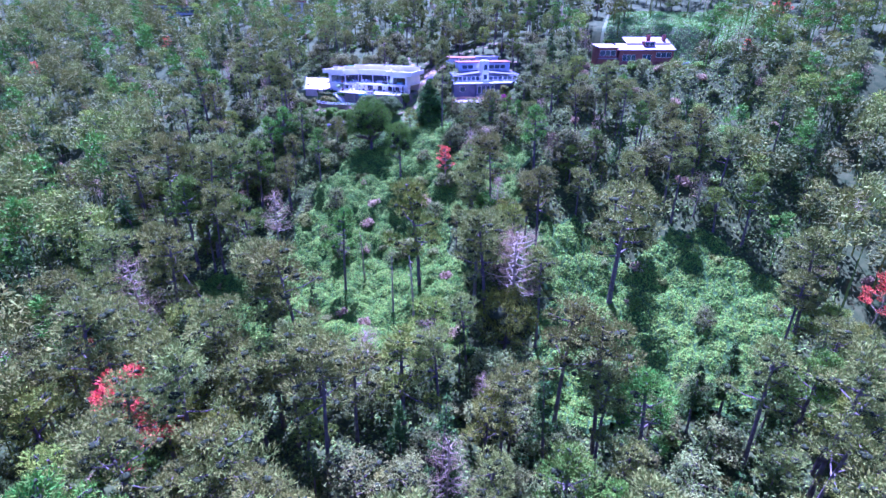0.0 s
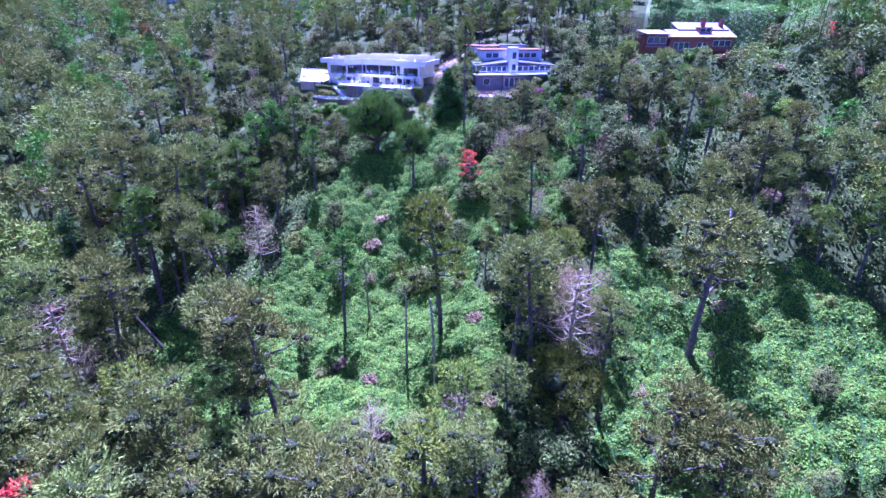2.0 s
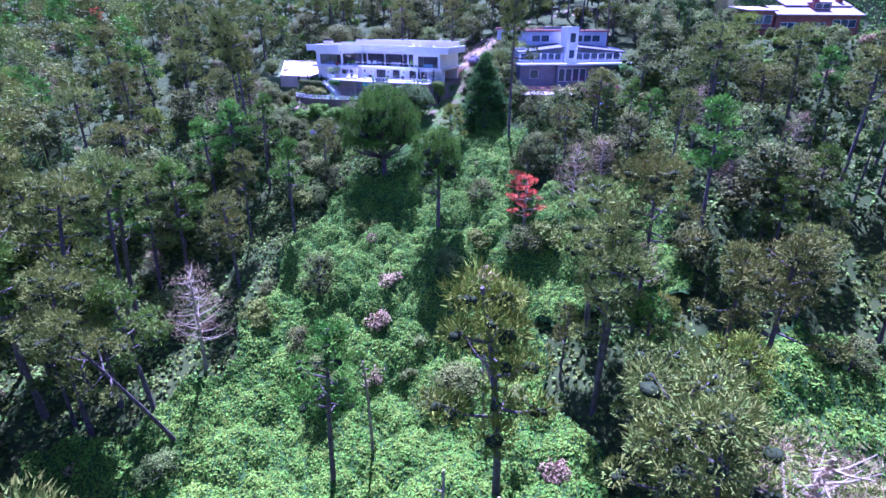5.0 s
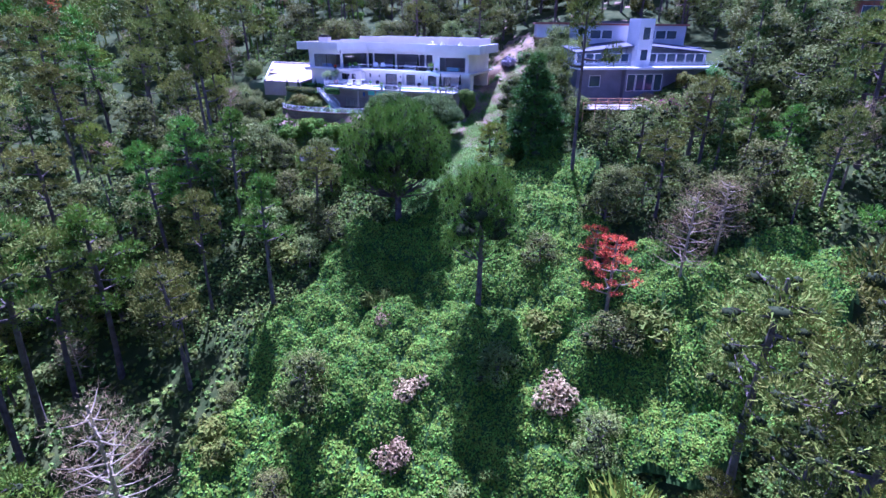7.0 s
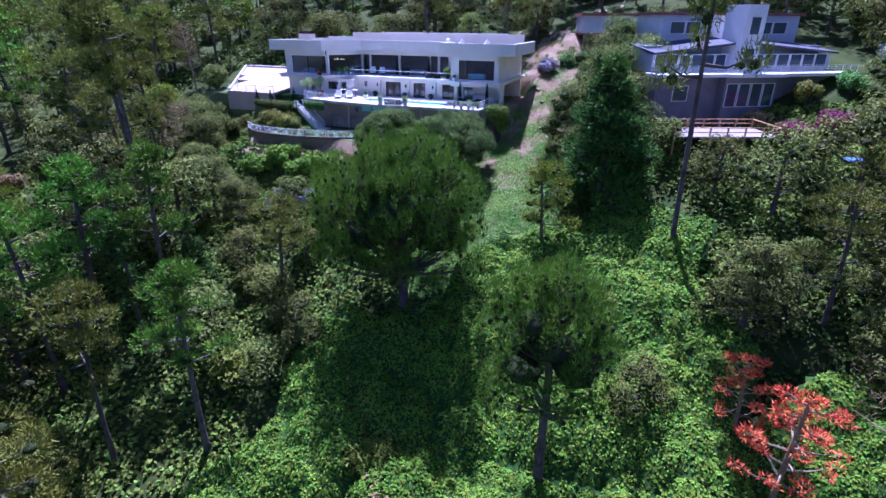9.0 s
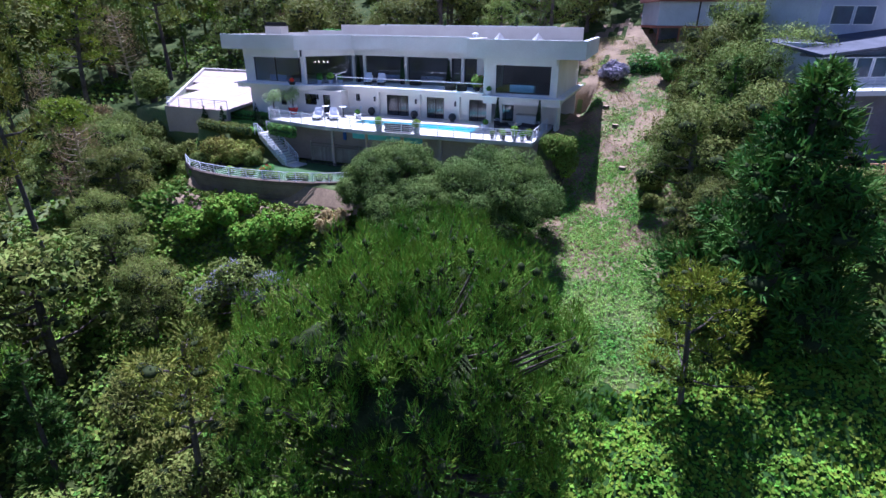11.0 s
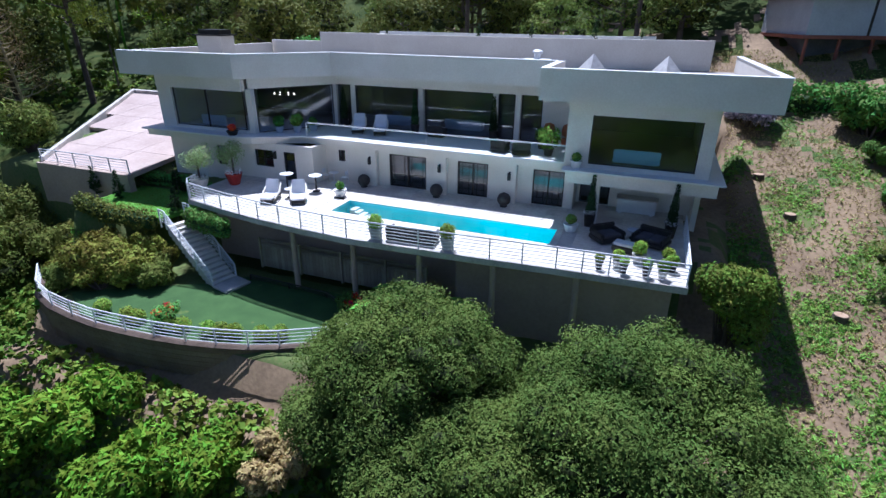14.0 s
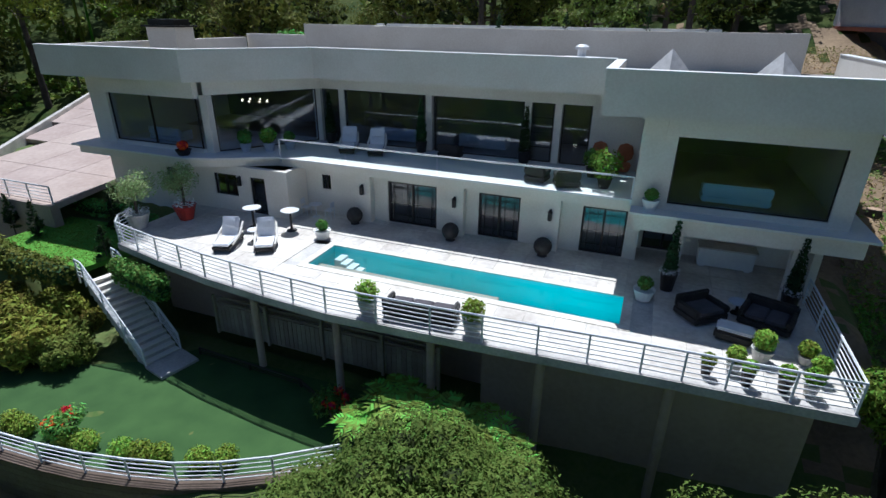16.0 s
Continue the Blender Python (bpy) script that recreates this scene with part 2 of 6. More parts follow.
def strip(pts, width, z0, z1, bm=None):
    """A wall of given width to the left of the way along pts, with mitred corners."""
    ds = [Vector((b[0] - a[0], b[1] - a[1])).normalized() for a, b in zip(pts, pts[1:])]
    off = []
    for i, q in enumerate(pts):
        d0, d1 = ds[max(i - 1, 0)], ds[min(i, len(ds) - 1)]
        n0, n1 = Vector((-d0.y, d0.x)), Vector((-d1.y, d1.x))
        m = (n0 + n1).normalized()
        k = width / max(0.3, m.dot(n0))
        off.append((q[0] + m.x * k, q[1] + m.y * k))
    return prism(list(pts) + off[::-1], z0, z1, bm)

def lathe(profile, seg=16, bm=None, at=(0, 0, 0)):
    bm = bm or bmesh.new()
    rings = [[bm.verts.new((at[0] + r * math.cos(2 * math.pi * k / seg), at[1] + r * math.sin(2 * math.pi * k / seg), at[2] + z)) for k in range(seg)] for r, z in profile]
    for a, b in zip(rings, rings[1:]):
        for k in range(seg):
            bm.faces.new((a[k], a[(k + 1) % seg], b[(k + 1) % seg], b[k]))
    bm.faces.new(rings[0][::-1])
    bm.faces.new(rings[-1])
    return bm

def tube(bm, pts, radii, seg=6):
    rings = []
    for i, p in enumerate(pts):
        d = Vector(pts[min(i + 1, len(pts) - 1)]) - Vector(pts[max(i - 1, 0)])
        q = d.to_track_quat("Z", "Y")
        rings.append([bm.verts.new(Vector(p) + q @ Vector((radii[i] * math.cos(2 * math.pi * k / seg), radii[i] * math.sin(2 * math.pi * k / seg), 0))) for k in range(seg)])
    for a, b in zip(rings, rings[1:]):
        for k in range(seg):
            bm.faces.new((a[k], a[(k + 1) % seg], b[(k + 1) % seg], b[k]))
    bm.faces.new(rings[0][::-1])
    bm.faces.new(rings[-1])
    return bm

def leaves(centres, radii, count, size, rng, flat=1.0, up=0.3, narrow=0.55):
    """Many small two-triangle leaves gathered in shells about clump centres; verts and faces."""
    centres, radii = np.asarray(centres, float), np.asarray(radii, float)
    per = np.maximum(4, (count * radii**2 / (radii**2).sum()).astype(int))
    c = np.repeat(centres, per, 0)
    r = np.repeat(radii, per)
    d = rng.normal(size=(len(c), 3))
    d /= np.linalg.norm(d, axis=1)[:, None]
    p = c + d * (r * rng.uniform(0.55, 1.08, len(c)))[:, None] * (1, 1, flat)
    n = d + rng.normal(size=d.shape) * 0.6 + (0, 0, up)
    n /= np.linalg.norm(n, axis=1)[:, None]
    t = np.cross(n, rng.normal(size=n.shape))
    t /= np.linalg.norm(t, axis=1)[:, None] + 1e-9
    s = np.cross(n, t)
    ln = size * rng.uniform(0.6, 1.4, len(c))[:, None]
    v = np.stack([p - t * ln, p - s * ln * narrow, p + t * ln + n * ln * 0.2, p + s * ln * narrow], 1).reshape(-1, 3)
    f = np.arange(len(c) * 4).reshape(-1, 4)
    return v, f

def foliage(name, vf, material, parent=None, label="", second=None, split=0):
    v, f = vf
    k = f.shape[1]
    me = bpy.data.meshes.new(name)
    me.vertices.add(len(v)); me.vertices.foreach_set("co", v.astype(np.float32).ravel())
    me.loops.add(len(f) * k); me.loops.foreach_set("vertex_index", f.astype(np.int32).ravel())
    me.polygons.add(len(f)); me.polygons.foreach_set("loop_start", (np.arange(len(f)) * k).astype(np.int32))
    me.materials.append(material)
    if second:
        me.materials.append(second)
        idx = np.zeros(len(f), np.int32)
        idx[split:] = 1
        me.polygons.foreach_set("material_index", idx)
    me.update(calc_edges=True)
    ob = new(name, me)
    ob.parent = parent
    if label:
        ob["label"] = label
    return ob

ICO = bmesh.new()
bmesh.ops.create_icosphere(ICO, subdivisions=1, radius=1.0)
ICO_V = np.array([v.co[:] for v in ICO.verts])
ICO_F = np.array([[v.index for v in f.verts] for f in ICO.faces])
ICO.free()

def tufts(centres, radii, count, size, rng, flat=0.7, up=0.5, narrow=0.3, spiky=True, core=0.44):
    """Three-sided needles or leaves in shells about clump centres, then a rough core for inner shade in each clump;
    verts, faces, number of leaves.
    """
    centres, radii = np.asarray(centres, float), np.asarray(radii, float)
    per = np.maximum(6, (count * radii**2 / (radii**2).sum()).astype(int))
    c, r = np.repeat(centres, per, 0), np.repeat(radii, per)
    d = rng.normal(size=(len(c), 3))
    d /= np.linalg.norm(d, axis=1)[:, None]
    lump = 1 + 0.22 * np.sin(d[:, 0] * 5 + c[:, 1]) * np.sin(d[:, 1] * 5 + c[:, 0] * 2) * np.cos(d[:, 2] * 4)
    p = c + d * (r * rng.uniform(0.72, 1.06, len(c)) * lump)[:, None] * (1, 1, flat)
    ln = size * rng.uniform(0.6, 1.4, len(c))[:, None]
    if spiky:
        t = d + rng.normal(size=d.shape) * 0.45 + (0, 0, up)
    else:
        n = d + rng.normal(size=d.shape) * 0.55 + (0, 0, up)
        t = np.cross(n, rng.normal(size=n.shape))
    t /= np.linalg.norm(t, axis=1)[:, None] + 1e-9
    w = np.cross(t, d + rng.normal(size=d.shape) * 0.5) if spiky else np.cross(n, t)
    w /= np.linalg.norm(w, axis=1)[:, None] + 1e-9
    v = np.stack([p - t * ln * 0.8 - w * ln * narrow, p - t * ln * 0.8 + w * ln * narrow, p + t * ln * 1.2], 1).reshape(-1, 3)
    f = np.arange(len(c) * 3).reshape(-1, 3)
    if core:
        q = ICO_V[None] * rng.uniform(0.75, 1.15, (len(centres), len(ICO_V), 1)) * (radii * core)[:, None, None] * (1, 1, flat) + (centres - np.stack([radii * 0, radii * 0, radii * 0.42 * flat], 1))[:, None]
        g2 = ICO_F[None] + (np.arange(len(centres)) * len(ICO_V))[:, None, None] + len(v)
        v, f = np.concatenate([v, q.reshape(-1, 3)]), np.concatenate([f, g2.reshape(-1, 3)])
    return v, f, len(c)

LEAF_COUNT, HEIGHT = {}, {}
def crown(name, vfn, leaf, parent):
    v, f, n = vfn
    # second slot colours the clump cores dark, as inner crown shade
    ob = foliage(name, (v, f), leaf, parent, "", M_CROWNSHADE, n)
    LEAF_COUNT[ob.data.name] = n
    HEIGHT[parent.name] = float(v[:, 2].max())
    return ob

# ---- ground ----
PY = [-400, -170, -125, -93, -69, -51, -37, -22, -10, 0, 15, 30, 60, 110, 170, 260, 420, 900]
PZ = [-58, -57, -53, -46, -37.5, -27, -20, -11, -7, -4, 1.8, 7, 17, 31, 42, 46, 40, 20]

def smooth01(v):
    v = np.clip(v, 0, 1)
    return v * v * (3 - 2 * v)

def inside(x, y, x0, x1, y0, y1, soft):
    return smooth01(np.minimum(np.minimum(x - x0, x1 - x), np.minimum(y - y0, y1 - y)) / soft + 0.5)

def ground(x, y):
    x, y = np.asarray(x, float), np.asarray(y, float)
    z = sum(np.interp(y + d, PY, PZ) for d in (-6, -3, 0, 3, 6)) / 5
    z = z + np.clip(0.055 * (x - 30), -9, 9) * smooth01((y + 60) / 60)
    z = z + smooth01((-40 - x) / 120) * smooth01((y + 60) / 90) * 10
    z = z - 6 * np.exp(-((x - 48 - 0.25 * (y + 40)) / 22.0) ** 2) * smooth01((-34 - y) / 34)
    z = z - 9 * smooth01((x - 80) / 30) * smooth01((34 - y) / 30)
    z = z + 1.2 * np.sin(x * 0.09 + 1.3 * np.sin(y * 0.05)) * np.sin(y * 0.08 + 0.7) * smooth01((np.hypot(x - 3, y - 4) - 26) / 25)
    for x0, x1, y0, y1, zz, s in ((84, 138, 32, 68, 10.0, 14.0), (44, 74, -9, 3, -2.4, 6.0), (-19, 9, -13.8, -2, -6.3, 5.0), (-19, 22.2, 2.5, 19, -0.5, 1.6), (-33, -17.5, 0.5, 21, -0.25, 1.4), (-19, -9.8, -3.6, 3.4, -1.3, 1.4), (-14.5, 6, -9.4, -0.6, -4.3, 1.0)):
        w = inside(x, y, x0, x1, y0, y1, s)
        level = zz + 0.105 * (y - 1.2) if x0 == -33 else zz
        z = z * (1 - w) + level * w
    return z

def g(x, y):
    return float(ground(x, y))

def axis(segments):
    out = []
    for a, b, n in segments:
        out += list(np.linspace(a, b, n, endpoint=False))
    return np.array(out + [segments[-1][1]])

gx = axis([(-1500, -200, 26), (-200, -50, 50), (-50, -25, 20), (-25, 35, 100), (35, 140, 70), (140, 260, 40), (260, 1500, 25)])
gy = axis([(-500, -150, 20), (-150, -30, 80), (-30, 25, 92), (25, 120, 60), (120, 300, 40), (300, 2500, 40)])
GX, GY = np.meshgrid(gx, gy)
rng0 = np.random.default_rng(5)
GZ = ground(GX, GY) + rng0.normal(size=GX.shape) * 0.05
far = smooth01((GY - 420) / 800)
GZ = GZ + far * (30 * np.sin(GX * 0.006 + 1) + 18 * np.sin(GY * 0.009 + GX * 0.004))
gv = np.stack([GX, GY, GZ], -1).reshape(-1, 3)
ii = np.arange(GX.size).reshape(GX.shape)
gf = np.stack([ii[:-1, :-1], ii[:-1, 1:], ii[1:, 1:], ii[1:, :-1]], -1).reshape(-1, 4)
ground_ob = foliage("ground", (gv, gf), M_GROUND)
for p in ground_ob.data.polygons:
    p.use_smooth = True
ground_ob.data.materials.append(M_GRASS)
ground_ob.data.materials.append(M_DIRT)
cx, cy = gv[gf].mean(1)[:, 0], gv[gf].mean(1)[:, 1]
patch = np.sin(cx * 0.9) * np.sin(cy * 0.7) + rng0.normal(size=len(cx)) * 0.5
idx = np.zeros(len(cx), np.int32)
near = (cx > -40) & (cx < 40) & (cy > -24) & (cy < 22)
idx[near] = 1
idx[(cx > 20) & (cx < 34) & (cy > -12) & (cy < 40) & (patch > -0.4)] = 2
idx[(cx > -15) & (cx < 6) & (cy > -12.5) & (cy < -9)] = 2
idx[(cx > 90) & (cx < 160) & (cy > 58) & (cy < 95)] = 1
idx[(cy > 20) & (cy < 60) & (cx > -10) & (cx < 60) & (patch > 0.9)] = 2
ground_ob.data.polygons.foreach_set("material_index", idx)
tagged(ground_ob, "steep scrubby hillside falling into a wooded valley", "ground", kind="structure")
# ---- the white house: shell ----
FLOOR2, ROOF = 3.05, 8.35
house = thing("modern_house", (0, 0, 0), "long two-storey modern house in warm white stucco with flat roof", "house")
deck_edge = [(-9.6, -1.5), (-6.4, -2.2), (-3.2, -2.75), (0, -3.1), (3, -3.3), (7.1, -3.15), (10.8, -2.95), (14, -2.75), (16.4, -2.65), (19.8, -2.5)]

# lower storey walls with openings
def wall_y(name, y0, y1, x0, x1, z0, z1, holes, material, parent):
    """A wall along x from y0 to y1 with through holes (x0, x1, z0, z1): piers, and an apron and a lintel at each hole."""
    x = x0
    for a, b, c, d in sorted(holes):
        part(name, B(x, a, y0, y1, z0, z1), material, parent)
        if c > z0:
            part("wall_apron", B(a, b, y0, y1, z0, c), material, parent)
        if d < z1:
            part("lintel", B(a, b, y0, y1, d, z1), material, parent)
        x = b
    part(name, B(x, x1, y0, y1, z0, z1), material, parent)

def pane_y(x0, x1, y, z0, z1, parent, bars=(), name="window", fw=0.06, dark=M_BRONZE):
    """A glazed opening: frame, mullions and one pane."""
    fr = bmesh.new()
    for a in ((x0, x0 + fw, z0, z1), (x1 - fw, x1, z0, z1), (x0 + fw, x1 - fw, z0, z0 + fw), (x0 + fw, x1 - fw, z1 - fw, z1)):
        box(fr, a[0], a[1], y - 0.05, y + 0.05, a[2], a[3])
    for k, bx in enumerate(bars):
        w = 0.05 if k == 0 and len(bars) % 2 else 0.02
        box(fr, bx - w, bx + w, y - 0.04, y + 0.04, z0 + fw, z1 - fw)
    w = part(name, fr, dark, parent)
    p = part("pane", B(x0 + fw, x1 - fw, y + 0.055, y + 0.065, z0 + fw, z1 - fw), M_GLASS, w)
    p.visible_shadow = False
    return w

DOORS = ((0.97, 3.7), (5.91, 7.98), (10.87, 12.82))
wall_y("lower_wall", 6.0, 6.3, -4.3, 13.4, -0.4, 2.55, [(-3.0, -2.45, 1.35, 2.15)] + [(a, b, 0.0, 2.25) for a, b in DOORS], M_STUCCO, house)
for a, b in DOORS:
    m = (a + b) / 2
    w = pane_y(a, b, 6.14, 0.02, 2.25, house, (m,), "sliding_door", 0.09)
    q = bmesh.new()
    for bx in (a + 0.3, m - 0.28, m + 0.28, b - 0.3):
        box(q, bx - 0.012, bx + 0.012, 6.09, 6.13, 0.1, 2.16)
    for bz in (0.45, 1.9):
        box(q, a + 0.09, b - 0.09, 6.09, 6.13, bz - 0.012, bz + 0.012)
    part("muntin", q, M_BRONZE, w)
pane_y(-3.0, -2.45, 6.12, 1.35, 2.15, house, (-2.72,), "window", 0.05)
for px in (-0.25, 4.85, 9.5):
    part("pilaster", B(px - 0.42, px + 0.42, 5.55, 5.995, -0.02, 2.55, bev=0.015), M_STUCCO, house)
part("return_wall", B(-4.3, -4.0, 4.3, 5.995, -0.02, 2.55), M_STUCCO, house)
wall_y("left_lower_wall", 4.3, 4.6, -16.6, -4.305, -1.2, 2.55, [(-8.85, -7.3, 0.85, 2.05), (-6.4, -5.45, 0.0, 2.05), (-12.3, -11.5, 0.6, 2.0)], M_STUCCO, house)
pane_y(-8.85, -7.3, 4.42, 0.85, 2.05, house, (-8.1,), "window", 0.06)
pane_y(-6.4, -5.45, 4.42, 0.02, 2.05, house, (), "glazed_door", 0.1)
pane_y(-12.3, -11.5, 4.42, 0.6, 2.0, house, (), "window", 0.06)
# wing lower level: recessed loggia on two posts
wall_y("loggia_wall", 7.6, 7.9, 13.4, 20.4, -0.4, 2.35, [(13.6, 15.4, 0.0, 2.15)], M_STUCCO, house)
pane_y(13.6, 15.4, 7.72, 0.02, 2.15, house, (14.5,), "sliding_door", 0.08)
part("return_wall", B(13.1, 13.395, 6.305, 7.6, -0.02, 2.55), M_STUCCO, house)
part("end_wall", B(20.1, 20.4, 6.0, 7.595, -1.5, 2.35), M_STUCCO, house)
part("vent_grille", B(16.7, 17.5, 7.55, 7.595, 1.85, 2.05), M_BRONZE, house)
for px in (14.9, 19.0):
    part("loggia_post", B(px - 0.17, px + 0.17, 4.0, 4.35, 0.0, 2.38, bev=0.01), M_STUCCO, house)

# upper floor slab with its overhanging lip
slab_pts = [(-17.6, 3.3), (-9.4, 3.3), (-8.4, 3.6), (-5.2, 5.35), (13.1, 5.35), (13.1, 3.75), (20.9, 3.75), (20.9, 18), (-17.6, 18)]
part("floor_slab", prism(slab_pts, 2.56, FLOOR2 - 0.06), M_STUCCO, house)
lip = [(-17.9, 3.05), (-9.4, 3.05), (-8.25, 3.4), (-5.1, 5.12), (12.9, 5.12), (12.9, 3.5), (21.2, 3.5), (21.2, 17.9), (-17.9, 17.9)]
part("slab_lip", prism(lip, FLOOR2 - 0.055, FLOOR2 + 0.03), M_WHITE, house, "white painted slab edge and balcony floor")
part("wing_beam", B(13.1, 20.9, 3.755, 4.0, 2.3, 2.555), M_STUCCO, house)

# upper walls and glazing
def glazed_run(a, b, z0, z1, posts, parent, doors=()):
    """Floor-to-ceiling glass between posts along a straight line in plan."""
    a, b = Vector(a), Vector(b)
    d = (b - a).normalized()
    rz = math.degrees(math.atan2(d.y, d.x))
    ln = (b - a).length
    run = new("glazing")
    run.parent = parent
    run.matrix_world = pose(a.x, a.y, 0, 0, 0, rz)
    for i, (s, e) in enumerate(zip(posts, posts[1:])):
        fr = bmesh.new()
        f = 0.045
        for q in ((s, s + f, z0, z1), (e - f, e, z0, z1), (s + f, e - f, z0, z0 + f), (s + f, e - f, z1 - f, z1)):
            box(fr, q[0], q[1], -0.04, 0.04, q[2], q[3])
        if i in doors:
            for k in range(1, 4):
                zz = z0 + (z1 - z0) * k / 4
                box(fr, s + f, e - f, -0.02, 0.02, zz - 0.015, zz + 0.015)
        part("frame", fr, M_BRONZE, run)
        p = part("pane", B(s + f, e - f, 0.045, 0.055, z0 + f, z1 - f), M_GLASS, run)
        p.visible_shadow = False
    return run

TOP2 = 6.1
glazed_run((-3.6, 9.9), (7.0, 9.9), FLOOR2 + 0.03, TOP2, (0.0, 4.95), house)
glazed_run((2.05, 9.9), (7.0, 9.9), FLOOR2 + 0.03, TOP2, (0.0, 4.95), house)
glazed_run((-5.1, 9.85), (-3.95, 9.9), FLOOR2 + 0.03, TOP2, (0.0, 1.1), house)
glazed_run((7.4, 9.9), (8.6, 9.9), FLOOR2 + 0.03, TOP2, (0.0, 1.1), house, (0,))
glazed_run((9.0, 9.9), (10.4, 9.9), FLOOR2 + 0.03, TOP2, (0.0, 1.35), house)
for px in (-3.78, 1.7, 7.2, 8.75):
    part("upper_post", B(px - 0.18, px + 0.18, 9.75, 10.05, FLOOR2 + 0.03, TOP2), M_STUCCO, house)
part("upper_lintel", B(-5.3, 13.4, 9.7, 10.06, TOP2 + 0.003, 6.9), M_STUCCO, house)
part("upper_wall", B(10.4, 13.4, 9.8, 10.06, FLOOR2 + 0.03, TOP2), M_STUCCO, house)
glazed_run((-8.75, 4.95), (-5.35, 9.6), FLOOR2 + 0.03, TOP2, (0.0, 5.7), house)
part("diagonal_lintel", strip([(-9.1, 4.7), (-5.3, 9.9)], -0.3, TOP2 + 0.003, 6.9), M_STUCCO, house)
for p in ((-8.95, 4.7), (-5.3, 9.75)):
    part("upper_post", B(p[0] - 0.24, p[0] + 0.24, p[1] - 0.2, p[1] + 0.2, FLOOR2 + 0.03, TOP2), M_STUCCO, house)
glazed_run((-15.6, 4.4), (-9.25, 4.4), FLOOR2 + 0.25, TOP2 - 0.15, (0.0, 3.0, 6.3), house)
part("sill", B(-15.6, -9.2, 4.25, 4.55, FLOOR2 + 0.03, FLOOR2 + 0.247), M_STUCCO, house)
part("left_lintel", B(-16.9, -9.2, 4.15, 4.55, TOP2 - 0.147, 6.9), M_STUCCO, house)
part("corner_pier", B(-16.9, -15.6, 4.2, 4.6, FLOOR2 + 0.03, TOP2 - 0.15), M_STUCCO, house)
part("side_wall_west", B(-16.9, -16.6, 4.605, 17.9, -1.5, 6.9), M_STUCCO, house)
# wing
W0, W1 = 14.2, 19.7
glazed_run((W0, 4.5), (W1, 4.5), 3.32, 6.0, (0.0, W1 - W0), house)
wall_y("wing_wall", 4.35, 4.7, 12.9, 20.4, FLOOR2 + 0.03, 6.9, [(W0, W1, 3.32, 6.0)], M_STUCCO, house)
part("wing_hood", B(13.75, 20.25, 4.0, 4.345, 6.05, 6.85, bev=0.01), M_STUCCO, house)
part("wing_side_wall", B(12.9, 13.2, 4.705, 9.79, FLOOR2 + 0.03, 6.9), M_STUCCO, house)
part("side_wall_east", B(20.1, 20.4, 4.705, 17.9, 2.5, 6.9), M_STUCCO, house)
part("back_wall", B(-16.9, 20.4, 17.91, 18.2, -1.0, 6.9), M_STUCCO, house)
# rooms behind the glass, their dimness put into the wall colour
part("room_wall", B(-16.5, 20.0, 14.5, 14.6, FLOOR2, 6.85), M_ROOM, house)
part("room_floor", B(-16.5, 12.8, 10.1, 14.45, FLOOR2 + 0.035, FLOOR2 + 0.05), M_INTFLOOR, house)
part("room_floor", B(13.25, 20.0, 4.75, 14.45, 3.1, 3.3), M_INTFLOOR, house)
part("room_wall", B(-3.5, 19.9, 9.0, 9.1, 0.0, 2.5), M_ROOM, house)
part("lower_room_floor", B(-16, 13, 6.35, 9.0, -0.05, -0.01), M_INTFLOOR, house)

# roof: deep fascia band, deck and inner parapets
fascia = [(-19.3, 3.4), (-9.3, 3.7), (-4.7, 8.5), (11.3, 8.5)]
part("roof_fascia", strip([(p[0], p[1]) for p in fascia], 0.35, 6.8, ROOF), M_STUCCO, house)
part("roof_fascia", strip([(11.32, 9.4), (11.32, 3.55), (22.9, 3.55), (22.4, 18.4)], 0.35, 6.72, ROOF - 0.02), M_STUCCO, house)
part("roof_fascia", strip([(-17.5, 18.2), (-19.3, 3.45)], 0.35, 6.8, ROOF - 0.004), M_STUCCO, house)
main_roof = [(-19.0, 3.65), (-9.4, 3.95), (-4.85, 8.8), (11.3, 8.8), (11.3, 18.4), (-17.3, 18.4)]
part("soffit", prism(main_roof, 6.9, 7.05), M_STUCCO, house)
part("roof_deck", prism(main_roof, 7.2, 7.3), M_ROOF, house)
wr = [(11.66, 3.9), (22.5, 3.9), (22.0, 18.4), (11.66, 18.4)]
part("soffit", prism(wr, 6.9, 7.05), M_STUCCO, house)
part("roof_deck", prism(wr, 7.2, 7.3), M_ROOF, house)
part("roof_parapet", strip([(-12.0, 18.5), (-5.5, 18.2), (-5.4, 16.6), (11.2, 16.9), (20.5, 18.6)], 0.3, 7.2, 9.35), M_STUCCO, house)
part("roof_parapet", strip([(-17.3, 18.4), (-11.9, 18.45)], 0.3, 7.0, 8.6), M_STUCCO, house)
part("coping", strip([(p[0] , p[1] - 0.03) for p in fascia], 0.41, ROOF + 0.003, ROOF + 0.05), M_WHITE, house)
part("coping", strip([(11.29, 8.46), (11.29, 3.52), (22.93, 3.52), (22.43, 18.4)], 0.41, ROOF - 0.017, ROOF + 0.035), M_WHITE, house)
ch = part("chimney", B(-17.6, -15.2, 9.5, 11.0, 7.3, 9.2, bev=0.02), M_STUCCO, house)
part("chimney_cap", B(-17.8, -15.0, 9.3, 11.2, 9.204, 9.3), M_BRONZE, ch)
part("chimney_cowl", B(-17.5, -15.3, 9.6, 10.9, 9.305, 9.65, bev=0.03), M_BRONZE, ch)
